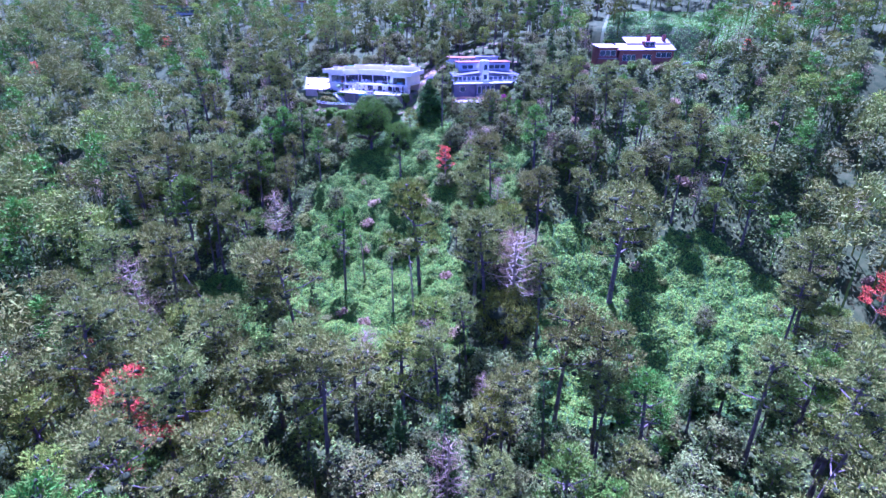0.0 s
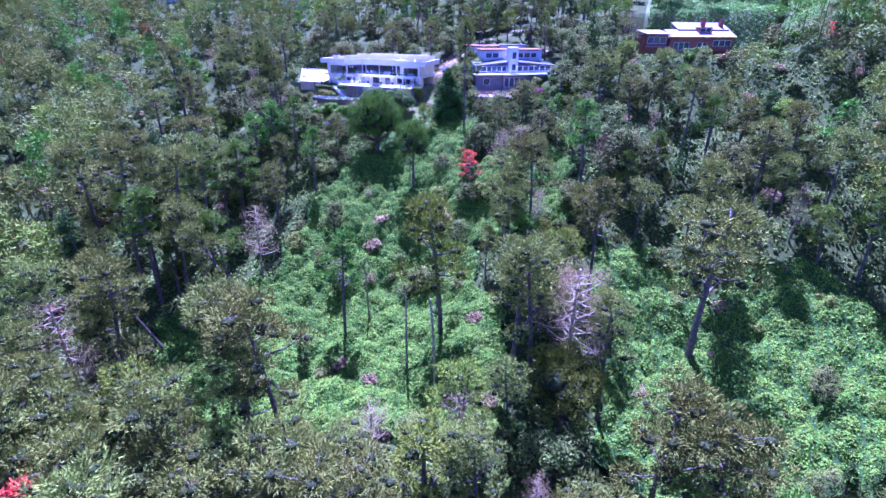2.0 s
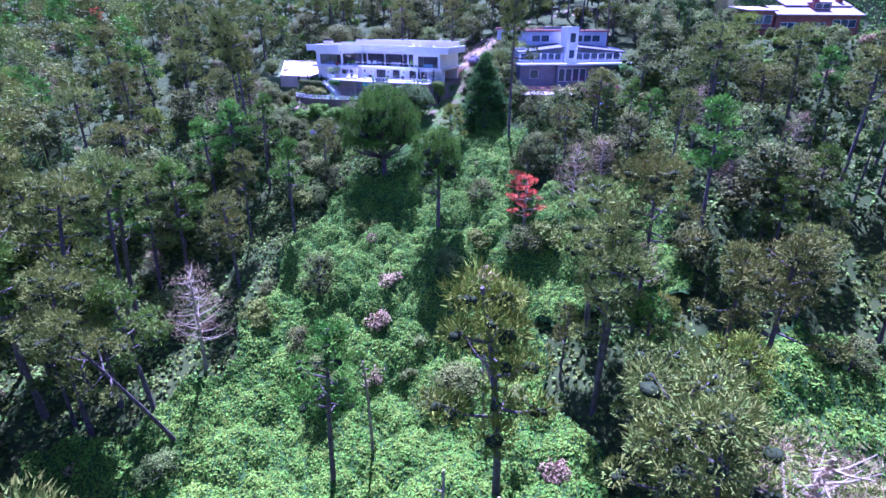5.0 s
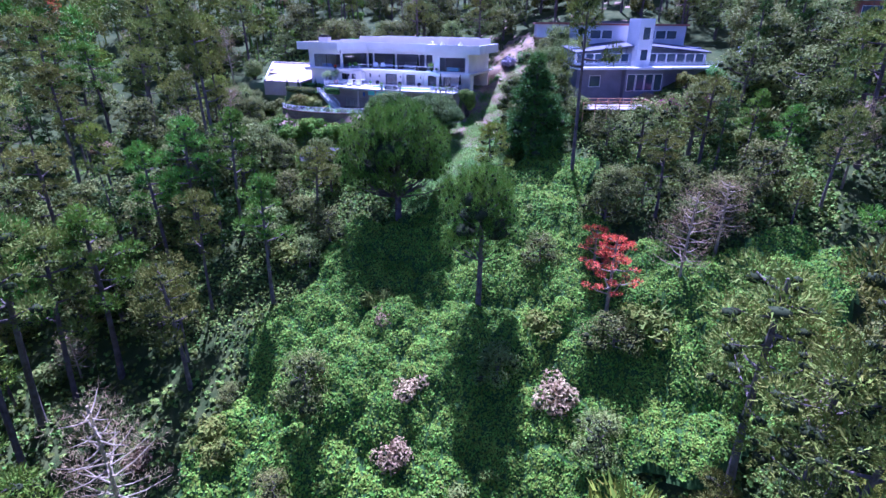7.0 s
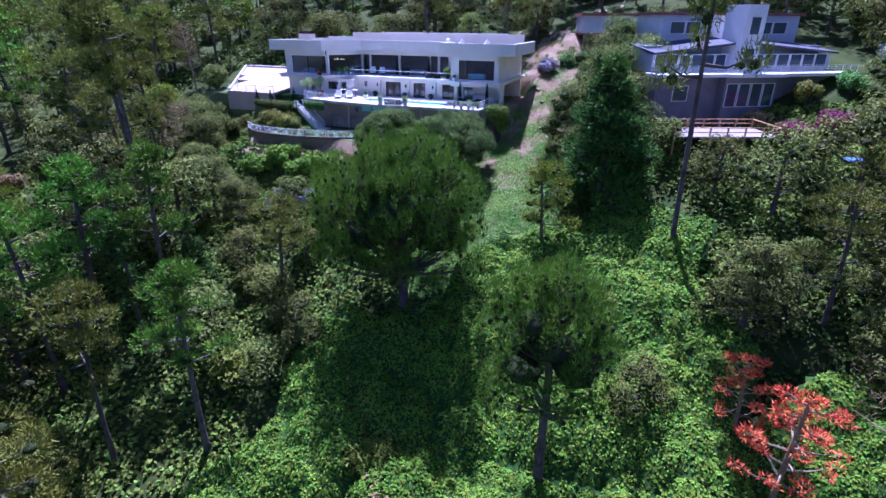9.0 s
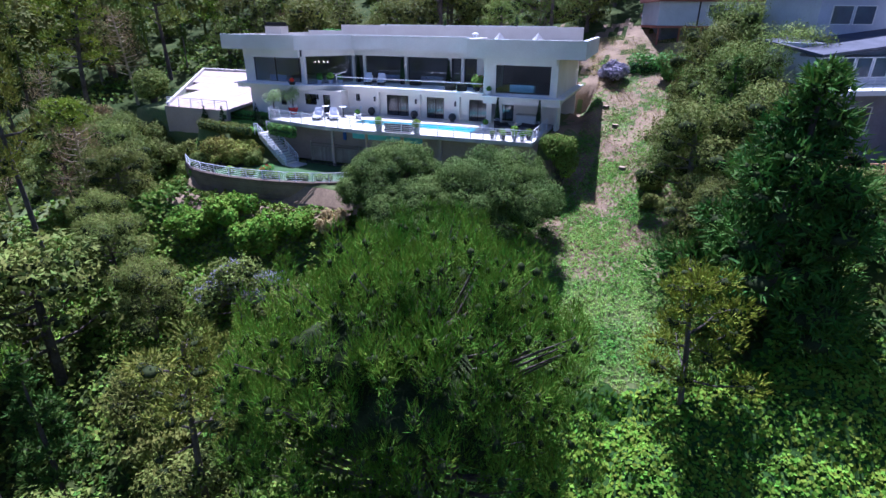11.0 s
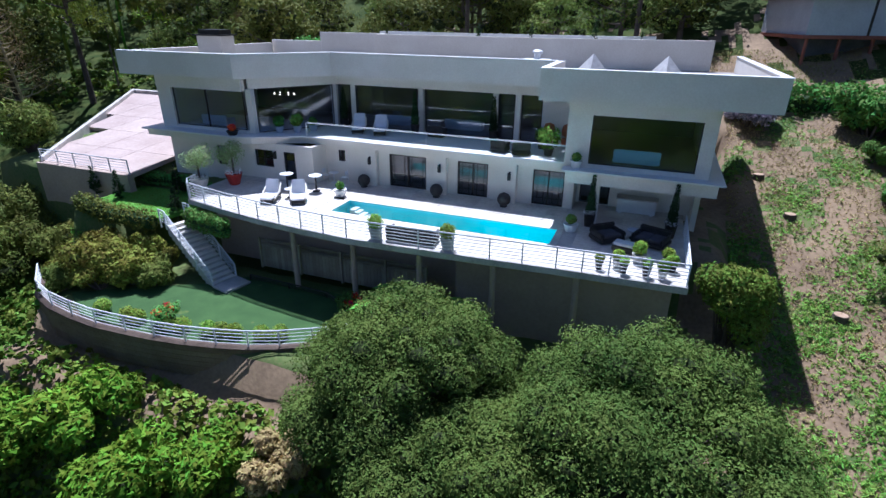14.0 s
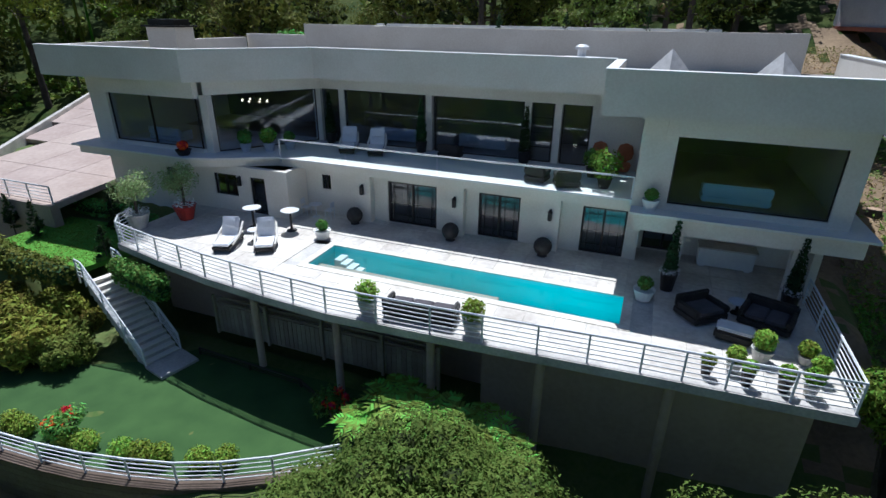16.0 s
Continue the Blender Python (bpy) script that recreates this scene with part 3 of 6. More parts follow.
vs = part("roof_vent", lathe([(0.22, 0), (0.22, 0.35), (0.36, 0.36), (0.36, 0.5), (0.2, 0.6)], 16, at=(9.2, 12.6, 8.15)), M_STEEL, house)
part("vent_curb", B(8.3, 10.1, 12.0, 13.2, 7.3, 8.14), M_STEEL, house)
for sx, sy in ((13.5, 7.5), (17.5, 7.5)):
    part("skylight", lathe([(0.9, 0), (0.9, 0.6), (0.86, 0.7), (0.03, 1.6)], 4, at=(sx, sy, 7.3)), M_POT, house, "pyramid skylight of pale glass and metal")

# ---- pool terrace ----
terrace = thing("pool_terrace", (0, 0, 0), "sunlit travertine pool terrace with stone edge", "terrace", kind="structure")
PX, PW = 13.2, 2.2
slab = bmesh.new()
for a, b in zip(deck_edge, deck_edge[1:]):
    prism([a, b, (b[0], -0.002), (a[0], -0.002)], -0.35, -0.03, slab)
box(slab, -10.6, -0.003, 0.0, 4.3, -0.35, -0.03)
box(slab, -4.3, 13.2, PW + 0.003, 6.0, -0.35, -0.03)
box(slab, PX + 0.003, 19.8, 0.0, 7.6, -0.35, -0.03)
part("terrace_slab", slab, M_STONE, terrace)
trim = bmesh.new()
strip([(p[0], p[1] - 0.06) for p in deck_edge], 0.36, -0.30, 0.012, trim)
part("stone_edge", trim, M_STONE, terrace, "rough stone terrace edge")
pool = thing("swimming_pool", (0, 0, 0), "long narrow turquoise swimming pool with stone coping", "pool")
sh = bmesh.new()
box(sh, 0.0, PX, 0.0, PW, -1.6, -1.25)
for a in ((-0.12, 0.0, -0.1, PW + 0.1), (PX, PX + 0.12, -0.1, PW + 0.1)):
    box(sh, a[0], a[1], a[2], a[3], -1.6, -0.02)
box(sh, 0.0, PX, -0.12, 0.0, -1.6, -0.02); box(sh, 0.0, PX, PW, PW + 0.12, -1.6, -0.02)
part("basin", sh, M_POOLTILE, pool)
wt = part("water", B(0.002, PX - 0.002, 0.002, PW - 0.002, -0.2, -0.17), M_WATER, pool)
wt.visible_shadow = False
cp = bmesh.new()
box(cp, -0.35, PX + 0.35, -0.35, 0.0, -0.028, 0.02, 0.0); box(cp, -0.35, PX + 0.35, PW, PW + 0.35, -0.028, 0.02)
box(cp, -0.35, 0.0, 0.002, PW - 0.002, -0.028, 0.02); box(cp, PX, PX + 0.35, 0.002, PW - 0.002, -0.028, 0.02)
part("coping", cp, M_TRAV, pool)
for k in range(4):
    part("pool_step", B(0.55 + 0.42 * k, 0.9 + 0.42 * k, 1.25 - 0.2 * k, 1.9 - 0.2 * k, -1.0 - 0.1 * k, -0.24 - 0.05 * k), M_WHITE, pool)

# travertine pavers, one by one
paver_mesh = {}
def paver(x0, x1, y0, y1):
    key = (round(x1 - x0, 2), round(y1 - y0, 2))
    if key not in paver_mesh:
        w, h = key
        bm = bmesh.new()
        box(bm, 0.006, w - 0.006, 0.006, h - 0.006, -0.026, 0.0)
        me = bpy.data.meshes.new("paver")
        bm.to_mesh(me); bm.free()
        me.materials.append(M_TRAV)
        paver_mesh[key] = me
    ob = new("paver", paver_mesh[key])
    ob.parent = terrace
    ob.location = (x0, y0, 0.0 + random.uniform(-0.002, 0.002))

def edge_y(x):
    return float(np.interp(x, [p[0] for p in deck_edge], [p[1] for p in deck_edge])) + 0.3

S = 1.1
for i in range(-10, 18):
    for j in range(-3, 6):
        x0, y0 = i * S, j * S
        x1, y1 = x0 + S, y0 + S
        if x0 < -9.6 or x1 > 19.85:
            continue
        y0 = max(y0, edge_y((x0 + x1) / 2))
        if y0 > y1 - 0.1:
            continue
        lim = 4.28 if x1 < -4.2 else (5.98 if x0 < 13.3 else 7.58)
        y1 = min(y1, lim)
        if y1 - y0 < 0.1:
            continue
        if x1 > -0.35 and x0 < PX + 0.35:
            if y0 < PW + 0.35 and y1 > -0.35:
                if y0 < -0.36:
                    y1 = -0.36
                elif y1 > PW + 0.36:
                    y0 = PW + 0.36
                else:
                    continue
        paver(round(x0, 2), round(x1, 2), round(y0, 2), round(y1, 2))
# under the terrace
low = thing("terrace_foundation", (0, 0, 0), "tan stucco foundation wall and round posts in shade below the terrace", "foundation", kind="structure")
part("foundation_wall", B(8.5, 19.3, -1.2, -0.9, -6.5, -0.36), M_WALL_LOW, low)
part("foundation_wall", B(-9.6, 8.5, 0.6, 0.9, -4.6, -0.36), M_WALL_LOW, low)
part("foundation_wall", B(19.0, 19.3, -0.895, 5.9, -6.0, -0.36), M_WALL_LOW, low)
for px, py in ((-1.2, -2.3), (2.9, -2.5), (6.9, -2.5), (10.9, -2.4), (15, -2.2)):
    part("round_post", lathe([(0.16, -6.0), (0.16, -0.37)], 14, at=(px, py, 0)), M_WALL_LOW, low)
# ---- trees: built once, copied over the hillside ----
def trunk_mesh(rng, h, r, lean, limbs, start, spread, thin=0.35):
    bm = bmesh.new()
    bend = rng.normal(size=2) * lean
    top = [(bend[0] * s * s * h, bend[1] * s * s * h, s * h) for s in np.linspace(0, 1, 6)]
    tube(bm, [(0, 0, -1.5)] + top[1:], [r * 1.25] + [r * (1 - thin * 2 * s * 0.8) for s in np.linspace(0.2, 1, 5)], 7)
    ends = []
    for k in range(limbs):
        s = start + (0.97 - start) * (k + rng.uniform()) / limbs
        a = k * 2.4 + rng.uniform(-0.5, 0.5)
        ln = spread * rng.uniform(0.55, 1.15) * (1.2 - 0.7 * (s - start) / (1 - start))
        b = Vector((bend[0] * s * s * h, bend[1] * s * s * h, s * h))
        e = b + Vector((math.cos(a) * ln, math.sin(a) * ln, ln * rng.uniform(0.1, 0.5)))
        m = (b + e) / 2 + Vector((0, 0, -0.08 * ln))
        tube(bm, [b, m, e], [r * 0.38, r * 0.24, r * 0.08], 5)
        side = Vector((-math.sin(a), math.cos(a), 0)) * ln * rng.uniform(-0.3, 0.3)
        ends += [tuple(e), tuple(m * 0.45 + e * 0.55 + side)]
    return bm, ends, top[-1]

def make_tree(name, label, seed, h, r, limbs, start, spread, clump, count, size, leaf, bark=None, flat=0.6, lean=0.04, narrow=0.3, up=0.5, spiky=True, core=0.36, category="tree"):
    rng = np.random.default_rng(seed)
    ob = thing(name, (0, 0, 0), label, category, "hillside trees")
    bm, ends, top = trunk_mesh(rng, h * 0.95, r, lean, limbs, start, spread)
    HEIGHT[ob.name] = h
    part("trunk", bm, bark or M_BARK, ob)
    if count:
        cs = ends + [(top[0] + rng.normal() * spread * 0.25, top[1] + rng.normal() * spread * 0.25, top[2] * rng.uniform(0.95, 1.02)) for _ in range(4)]
        rs = [clump * rng.uniform(0.55, 1.3) for _ in cs]
        crown("crown", tufts(cs, rs, count, size, rng, flat, up, narrow, spiky, core), leaf, ob)
    return ob

def dome_pine(name, label, seed, h, r, spread, base, clumps, clump, count, size, leaf, tall=1.3, narrow=0.12):
    """A pine with a domed crown of upright brush-like tufts."""
    rng = np.random.default_rng(seed)
    ob = thing(name, (0, 0, 0), label, "tree", "hillside trees")
    bm = tube(bmesh.new(), [(0, 0, -1.5), (0.1, 0, h * 0.5), (0, 0.1, h * 0.88)], [r * 1.2, r * 0.8, r * 0.25], 8)
    cs, rs = [], []
    for k in range(clumps):
        a, e = rng.uniform(0, 6.283), math.asin(rng.uniform(-0.25, 1.0))
        q = rng.uniform(0.6, 1.0) * (1 + 0.12 * math.sin(3 * a + seed))
        c = (math.cos(a) * math.cos(e) * spread * q, math.sin(a) * math.cos(e) * spread * q, base + (h - base) * (0.25 + 0.73 * (math.sin(e) * q if e < 0 else (math.sin(e) * q) ** 0.65)))
        cs.append(c); rs.append(clump * rng.uniform(0.6, 1.3))
        if k % 5 == 0:
            b = (0, 0, max(h * 0.2, c[2] - spread * 0.6))
            tube(bm, [b, (c[0] * 0.55, c[1] * 0.55, b[2] + (c[2] - b[2]) * 0.4), c], [r * 0.3, r * 0.18, r * 0.05], 5)
    part("trunk", bm, M_BARK, ob)
    # big dark lumps that stand in for shade deep in the crown
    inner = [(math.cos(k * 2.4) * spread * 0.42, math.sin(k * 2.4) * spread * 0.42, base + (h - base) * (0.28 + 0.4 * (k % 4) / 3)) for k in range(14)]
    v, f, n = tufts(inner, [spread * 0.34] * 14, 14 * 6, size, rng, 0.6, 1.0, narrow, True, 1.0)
    foliage("inner_crown", (v, f), M_CROWNSHADE, ob)
    crown("crown", tufts(cs, rs, count, size, rng, tall, 1.4, narrow, True, 0.32), leaf, ob)
    return ob

def fir_tree(name, label, seed, h, width, count, size, leaf, clumps=64):
    rng = np.random.default_rng(seed)
    ob = thing(name, (0, 0, 0), label, "tree", "hillside trees")
    part("trunk", tube(bmesh.new(), [(0, 0, -0.8), (0, 0, h * 0.5), (0, 0, h * 0.98)], [width * 0.07, width * 0.05, 0.03], 7), M_BARK, ob)
    cs, rs = [(0, 0, h * 0.97)], [0.12 * width]
    for k in range(clumps):
        s = rng.uniform(0.08, 0.97) ** 0.85
        rad = width * (1.02 - s) ** 0.8 * rng.uniform(0.4, 0.95)
        a = rng.uniform(0, 6.283)
        cs.append((math.cos(a) * rad, math.sin(a) * rad, s * h))
        rs.append(0.06 * width + width * 0.26 * (1.1 - s))
    crown("crown", tufts(cs, rs, count, size, rng, 0.62, 0.25, 0.26), leaf, ob)
    return ob

def bush(name, label, seed, w, h, count, size, leaf, lumps=12, cat="shrub", group="hillside shrubs"):
    rng = np.random.default_rng(seed)
    ob = thing(name, (0, 0, 0), label, cat, group)
    bm = bmesh.new()
    cs, rs = [], []
    for k in range(lumps):
        a, d = rng.uniform(0, 6.283), w * 0.5 * math.sqrt(rng.uniform(0, 1)) * 0.75
        c = (math.cos(a) * d, math.sin(a) * d, h * rng.uniform(0.35, 0.78))
        cs.append(c); rs.append(min(w, h) * rng.uniform(0.2, 0.34))
        tube(bm, [(0, 0, -0.3), (c[0] * 0.6, c[1] * 0.6, c[2] * 0.5), c], [0.07 * h / 2 + 0.02, 0.04, 0.015], 4)
    part("stem", bm, M_BARK, ob)
    crown("foliage", tufts(cs, rs, int(count * 1.6), size, rng, 0.85, 0.4, 0.42, False), leaf, ob)
    return ob

PINES = [make_tree("pine_tree", "tall pine with a flat uneven dark green crown", 11 + k, h, 0.34, n, st, sp, cl, 5200, 0.23, lf, flat=0.6, narrow=0.26)
         for k, (h, n, st, sp, cl, lf) in enumerate(((19, 13, 0.45, 4.2, 1.55, M_PINE), (23, 12, 0.55, 4.0, 1.6, M_PINE), (16, 15, 0.36, 3.9, 1.4, M_PINE_BRIGHT), (21, 14, 0.5, 3.5, 1.4, M_PINE_LUSH), (25, 11, 0.62, 4.6, 1.7, M_PINE)))]
OAKS = [make_tree("oak_tree", "rounded grey-green live oak on the slope", 31 + k, h, 0.3, 15, 0.28, sp, cl, 4000, 0.18, M_OAK, flat=0.82, narrow=0.45, spiky=False)
        for k, (h, sp, cl) in enumerate(((8, 3.4, 1.45), (10, 4.2, 1.7), (6.5, 3.0, 1.25)))]
OAKS.append(make_tree("oak_tree", "dense fresh green oak beside the garden", 36, 9, 0.3, 18, 0.2, 3.8, 1.35, 20000, 0.09, M_OAK, flat=0.85, narrow=0.45, spiky=False, core=0.5))
FIRS = [fir_tree("fir_tree", "dark pointed conifer among the pines", 41 + k, h, w, 3400, 0.26, M_FIR, 46) for k, (h, w) in enumerate(((15, 3.2), (19, 3.8)))]
DEADS = [make_tree("dead_tree", "bare bleached dead tree with grey twigs", 51 + k, h, 0.25, 34, 0.3, 3.6, 1.3, 2200, 0.3, M_TWIG, M_DEADWOOD, 0.7, 0.03, 0.06, 0.3, core=0) for k, h in enumerate((17, 13))]
REDS = [make_tree("dying_tree", "dying tree with rust red needles and grey limbs", 61 + k, h, 0.22, 20, 0.25, 2.4 + 2.6 * k, 0.55 + 0.65 * k, 2800 + 1200 * k, 0.13 + 0.13 * k, M_DYING, M_DEADWOOD, 0.6, core=0.3) for k, h in enumerate((10, 18))]
BUSHES = [bush("scrub_bush", lab, 71 + k, w, h, 800, s, lf) for k, (w, h, s, lf, lab) in enumerate((
    (4.0, 2.8, 0.2, M_OAK, "dense grey-green scrub bush"), (3.2, 2.2, 0.19, M_IVY, "bright green leafy bush overgrown with vines"),
    (3.6, 2.6, 0.17, M_TWIG, "dry pinkish leafless bush"), (4.6, 3.4, 0.22, M_PINE, "dark green dense bush"), (3.0, 1.8, 0.19, M_IVY2, "pale green low scrub bush")))]
SNAG = make_tree("dead_snag", "bare leaning dead trunk stripped of its limbs", 81, 17, 0.26, 5, 0.7, 0.9, 1, 0, 0.1, M_TWIG, M_DEADWOOD)

def put(src, x, y, s=1.0, rz=None, z=None, tilt=0.0):
    rz = random.uniform(0, 360) if rz is None else rz
    ob = copy_thing(src, pose(x, y, g(x, y) - 0.15 if z is None else z, tilt, 0, rz) @ Matrix.Scale(s, 4))
    ob.matrix_basis = pose(x, y, g(x, y) - 0.15 if z is None else z, tilt, 0, rz) @ Matrix.Scale(s, 4)
    return ob

taken = []
def place(src, x, y, s=1.0, rad=3.0, **k):
    taken.append((x, y, rad))
    return put(src, x, y, s, **k)

def stand(src, x, y, top, wide=1.0, rad=4.0, lean=0.0, turn=None):
    """A copy whose tip reaches a given height."""
    taken.append((x, y, rad))
    z = g(x, y) - 0.2
    s = (top - z) / HEIGHT[src.name] / math.cos(math.radians(lean))
    turn = random.uniform(0, 360) if turn is None else turn
    m = pose(x, y, z, lean, 0, turn) @ Matrix.Diagonal((s * wide, s * wide, s, 1))
    ob = copy_thing(src, m)
    ob.matrix_basis = m
    return ob

# trees that stand out one by one
BROAD = fir_tree("conifer_tree", "broad dense dark green conifer beside the house", 43, 16.5, 7.2, 20000, 0.28, M_FIR, 150)
BROAD.matrix_world = pose(38.0, -13.4, g(38.0, -13.4) - 0.2)
PINE_MID = dome_pine("pine_tree", "slender dark green pine over the vines", 16, 19.5, 0.36, 4.8, 8.0, 300, 0.55, 40000, 0.18, M_PINE_LUSH, 1.6)
PINE_MID.matrix_world = pose(38.2, -42.0, -22.3)
PINE_NEAR = dome_pine("pine_tree", "broad dark green pine standing below the house", 15, 18.6, 0.5, 8.4, 5.5, 900, 0.5, 140000, 0.16, M_PINE_LUSH, 1.7)
PINE_NEAR.matrix_world = pose(20.8, -29.8, g(20.8, -29.8) - 0.2)
ROUND_PINE = dome_pine("pine_tree", "broad round-topped olive green pine in the valley", 17, 18.5, 0.45, 8.2, 6.0, 230, 1.0, 16000, 0.3, M_PINE_BRIGHT, 0.9, 0.16)
ROUND_PINE.matrix_world = pose(90.7, -94.5, g(90.7, -94.5) - 0.2)
BIG_DEAD = make_tree("dead_tree", "large bleached dead pine with a wide crown of grey twigs", 55, 30, 0.5, 40, 0.35, 7.0, 2.0, 7000, 0.45, M_TWIG, M_DEADWOOD, 0.6, 0.03, 0.05, 0.4, core=0)
BIG_DEAD.matrix_world = pose(90.0, -86.0, g(90.0, -86.0) - 0.2)
taken += [(38.2, -42, 5), (38.0, -13.4, 6), (20.2, -29.8, 6), (90.7, -94.5, 8), (90.0, -86.0, 5)]
for k, x, y, s in ((0, 53, -26, 0.8), (1, 56.5, -25, 0.6), (1, 62, -26, 0.7), (0, 66, -28, 0.9), (1, 70, -24, 0.9), (0, 52, -29, 0.8), (1, 72, 27, 1.1), (0, 66, 33, 1.1), (1, 60, 35, 1.0), (0, 72, 36, 1.2), (1, 78, 35, 1.1), (0, 80, 20, 1.2), (1, 64, 42, 1.1), (1, 74, 16, 1.0), (0, 71, 9, 0.8)):
    place(OAKS[k], x, y, s, 4)
# valley pines: place, height of the tip, breadth
for k, x, y, top, wide in ((0, 55.9, -134.3, -28, 1.0), (2, 75.8, -123.4, -29, 1.1), (0, 60.8, -119, -36, 1.2), (1, 91, -63.5, -6.4, 1.0), (2, 79.8, -57.8, -20, 0.9), (0, 66, -61.7, -22.5, 0.8), (2, 61.5, -80.5, -8.8, 0.75),
                           (3, 38, -82.5, -19.5, 0.9), (2, 85.7, -72.7, -15, 0.8), (4, -7, -75, -4, 0.9), (3, 8.7, -47, -5.4, 0.9), (3, -10.9, -46.5, -3, 0.9), (1, 0, -50, -8, 0.9), (0, 4.5, -60, -13, 0.9), (0, 78, -23, 4, 0.9), (3, -9, -42, 0, 0.9), (3, -4, -37.5, 1, 0.85)):
    stand(PINES[k], x, y, top, wide, 5)
for k, x, y, top, wide, lean, turn in ((4, 75.2, -56.8, 0.5, 0.9, 4, 20), (4, 13.8, -86.2, -17, 0.8, 20, -13), (1, 2.3, -101.5, -20, 0.8, 22, -25), (1, -11, -76, -6, 0.8, 14, -40), (1, 46, -21.6, 24, 0.55, 3, 200), (4, 3.5, -112, -26, 0.8, 16, 30)):
    stand(PINES[k], x, y, top, wide, 4, lean, turn)
for k, x, y, top, wide in ((0, 113.5, -67, -8.4, 1.1), (1, 105, -30, -13, 0.9), (0, 8, -33, -4.6, 1.0), (2, 33.4, -22.2, -1.2, 0.9), (0, 58.5, -26.3, 0.4, 1.0), (3, 72.9, -19.2, 3.5, 1.0), (0, 74.7, -25.6, -4.8, 1.0), (2, -39, -32.5, -4.6, 0.8),
                           (1, -16.2, -28, 14, 0.8), (4, -19.5, -26, 18, 0.7), (3, 69, -17, 5, 0.8), (0, 1.5, -57, -17, 0.8), (1, -19.5, -22, 12, 0.7)):
    stand(PINES[k], x, y, top, wide, 4)
# oaks and round bushes
for k, x, y, top, wide in ((1, 133, -58.2, -39.6, 1.1), (1, 137.7, -71, -38, 0.9), (0, 153, -40, -31, 1.1), (0, 11.3, -60.2, -29.5, 1.2), (1, 21.9, -58.8, -22.4, 0.8), (0, -3.9, -56, -21, 0.9), (1, 55.8, -44.5, -17.8, 1.1), (2, 51, -66, -34, 1.1),
                           (0, 30, -72, -33, 0.8), (1, 119, 6, -1.5, 1.1), (0, 144, 23, 7, 1.2), (1, 113, -93, -42.5, 0.9)):
    stand(OAKS[k], x, y, top, wide, 4)
for k, x, y, s in ((2, 7, -33.4, 0.7), (3, 34, 12, 1.0), (3, 36, 5, 1.1), (3, 33, -4, 1.0), (2, 31, 4.5, 0.6), (3, 38, -3, 1.1), (3, 36.5, 15, 1.1), (3, 40, 9, 1.1), (3, 33, 8, 0.6), (3, 34, -9, 0.7), (1, 41, 19, 1.0), (1, 77, -2, 1.1), (0, 72, 22, 1.2), (1, 75, 30, 1.2), (3, -21.5, -12, 0.9), (3, -27, -7, 0.9), (3, -31, -3.5, 0.85), (3, -18, -17, 0.7), (3, -12, -21, 0.8),
                   (3, -5, -24, 0.75), (3, -16, -29, 0.9), (2, 62, -30, 0.9), (0, 3, -40, 1.0), (1, -14, -54, 1.3), (1, 62, -13, 1.1), (1, 55, -15, 0.9), (1, 70, 5, 1.0), (0, 74, 12, 1.2), (1, 83, 9, 1.1)):
    place(OAKS[k], x, y, s, 4)
for k, x, y, s in ((0, 31.3, 0.5, 0.45), (0, 32.0, 9.5, 0.4), (0, 35, -1, 0.8), (1, -6, -40, 0.9), (0, -2, -35, 0.8), (1, 65, -22, 0.8), (1, 78, 16, 0.9), (0, 76, 22, 1.1), (1, 82, 26, 1.0), (0, 33.5, -93, 0.75), (1, 71, 10, 0.9)):
    place(FIRS[k], x, y, s, 3)
for src, x, y, s, r in ((REDS[0], 54.3, -40.1, 1.15, 4), (REDS[1], 29.5, -150, 1.5, 6), (DEADS[0], 62, -37, 0.85, 4), (DEADS[1], 66, -31.5, 0.8, 3), (DEADS[0], 0.4, -121, 1.7, 4), (SNAG, 56.7, -70.8, 0.95, 2), (SNAG, 41, -76, 1.1, 2), (SNAG, 58, -91, 1.2, 2), (SNAG, 66, -95, 1.4, 2), (DEADS[1], -14, -62, 0.6, 3)):
    place(src, x, y, s, r)
for i, x, y, s in ((2, 33.1, -53.4, 1.5), (2, 33.8, -59, 1.5), (2, 50.5, -50, 1.6), (3, 60, -42, 1.6), (3, 13.1, -66.3, 1.5), (2, -19.3, -52.6, 1.6), (0, 41, -60, 1.3), (3, 24, -44, 1.1), (2, 36, -66, 1.3), (4, 45, -57, 1.0)):
    place(BUSHES[i], x, y, s, 2.5)
for k in range(12):
    place(OAKS[k % 3], -42 + 5.5 * k, 29.5 + 3.5 * (k % 3), 0.75 + 0.1 * (k % 4), 3)

# the vine-covered clearings stay open: outlines in plan
GLADES = [np.array(q, float) for q in (
    ((14, -41), (15, -33), (24, -30), (33, -20), (38, -15), (49, -19), (53, -37), (60, -57), (75, -78), (84, -98), (50, -113), (12, -118), (-6, -98), (13, -78), (11, -55)),
    ((98, -42), (113, -49), (118, -58), (127, -41), (145, -46), (162, -62), (145, -92), (128, -97), (106, -110), (97, -88), (97, -69), (88, -62)),
    ((52, -36), (58, -33), (66, -31), (80, -29), (82, -47), (60, -56)))]

def within(poly, x, y):
    x, y = np.asarray(x, float), np.asarray(y, float)
    x, y = x + 1.5 * np.sin(y * 0.45), y + 1.5 * np.sin(x * 0.4)
    hit = np.zeros(x.shape, bool)
    for (xa, ya), (xb, yb) in zip(poly, np.roll(poly, -1, 0)):
        hit ^= ((ya > y) != (yb > y)) & (x < (xb - xa) * (y - ya) / (yb - ya + 1e-9) + xa)
    return hit

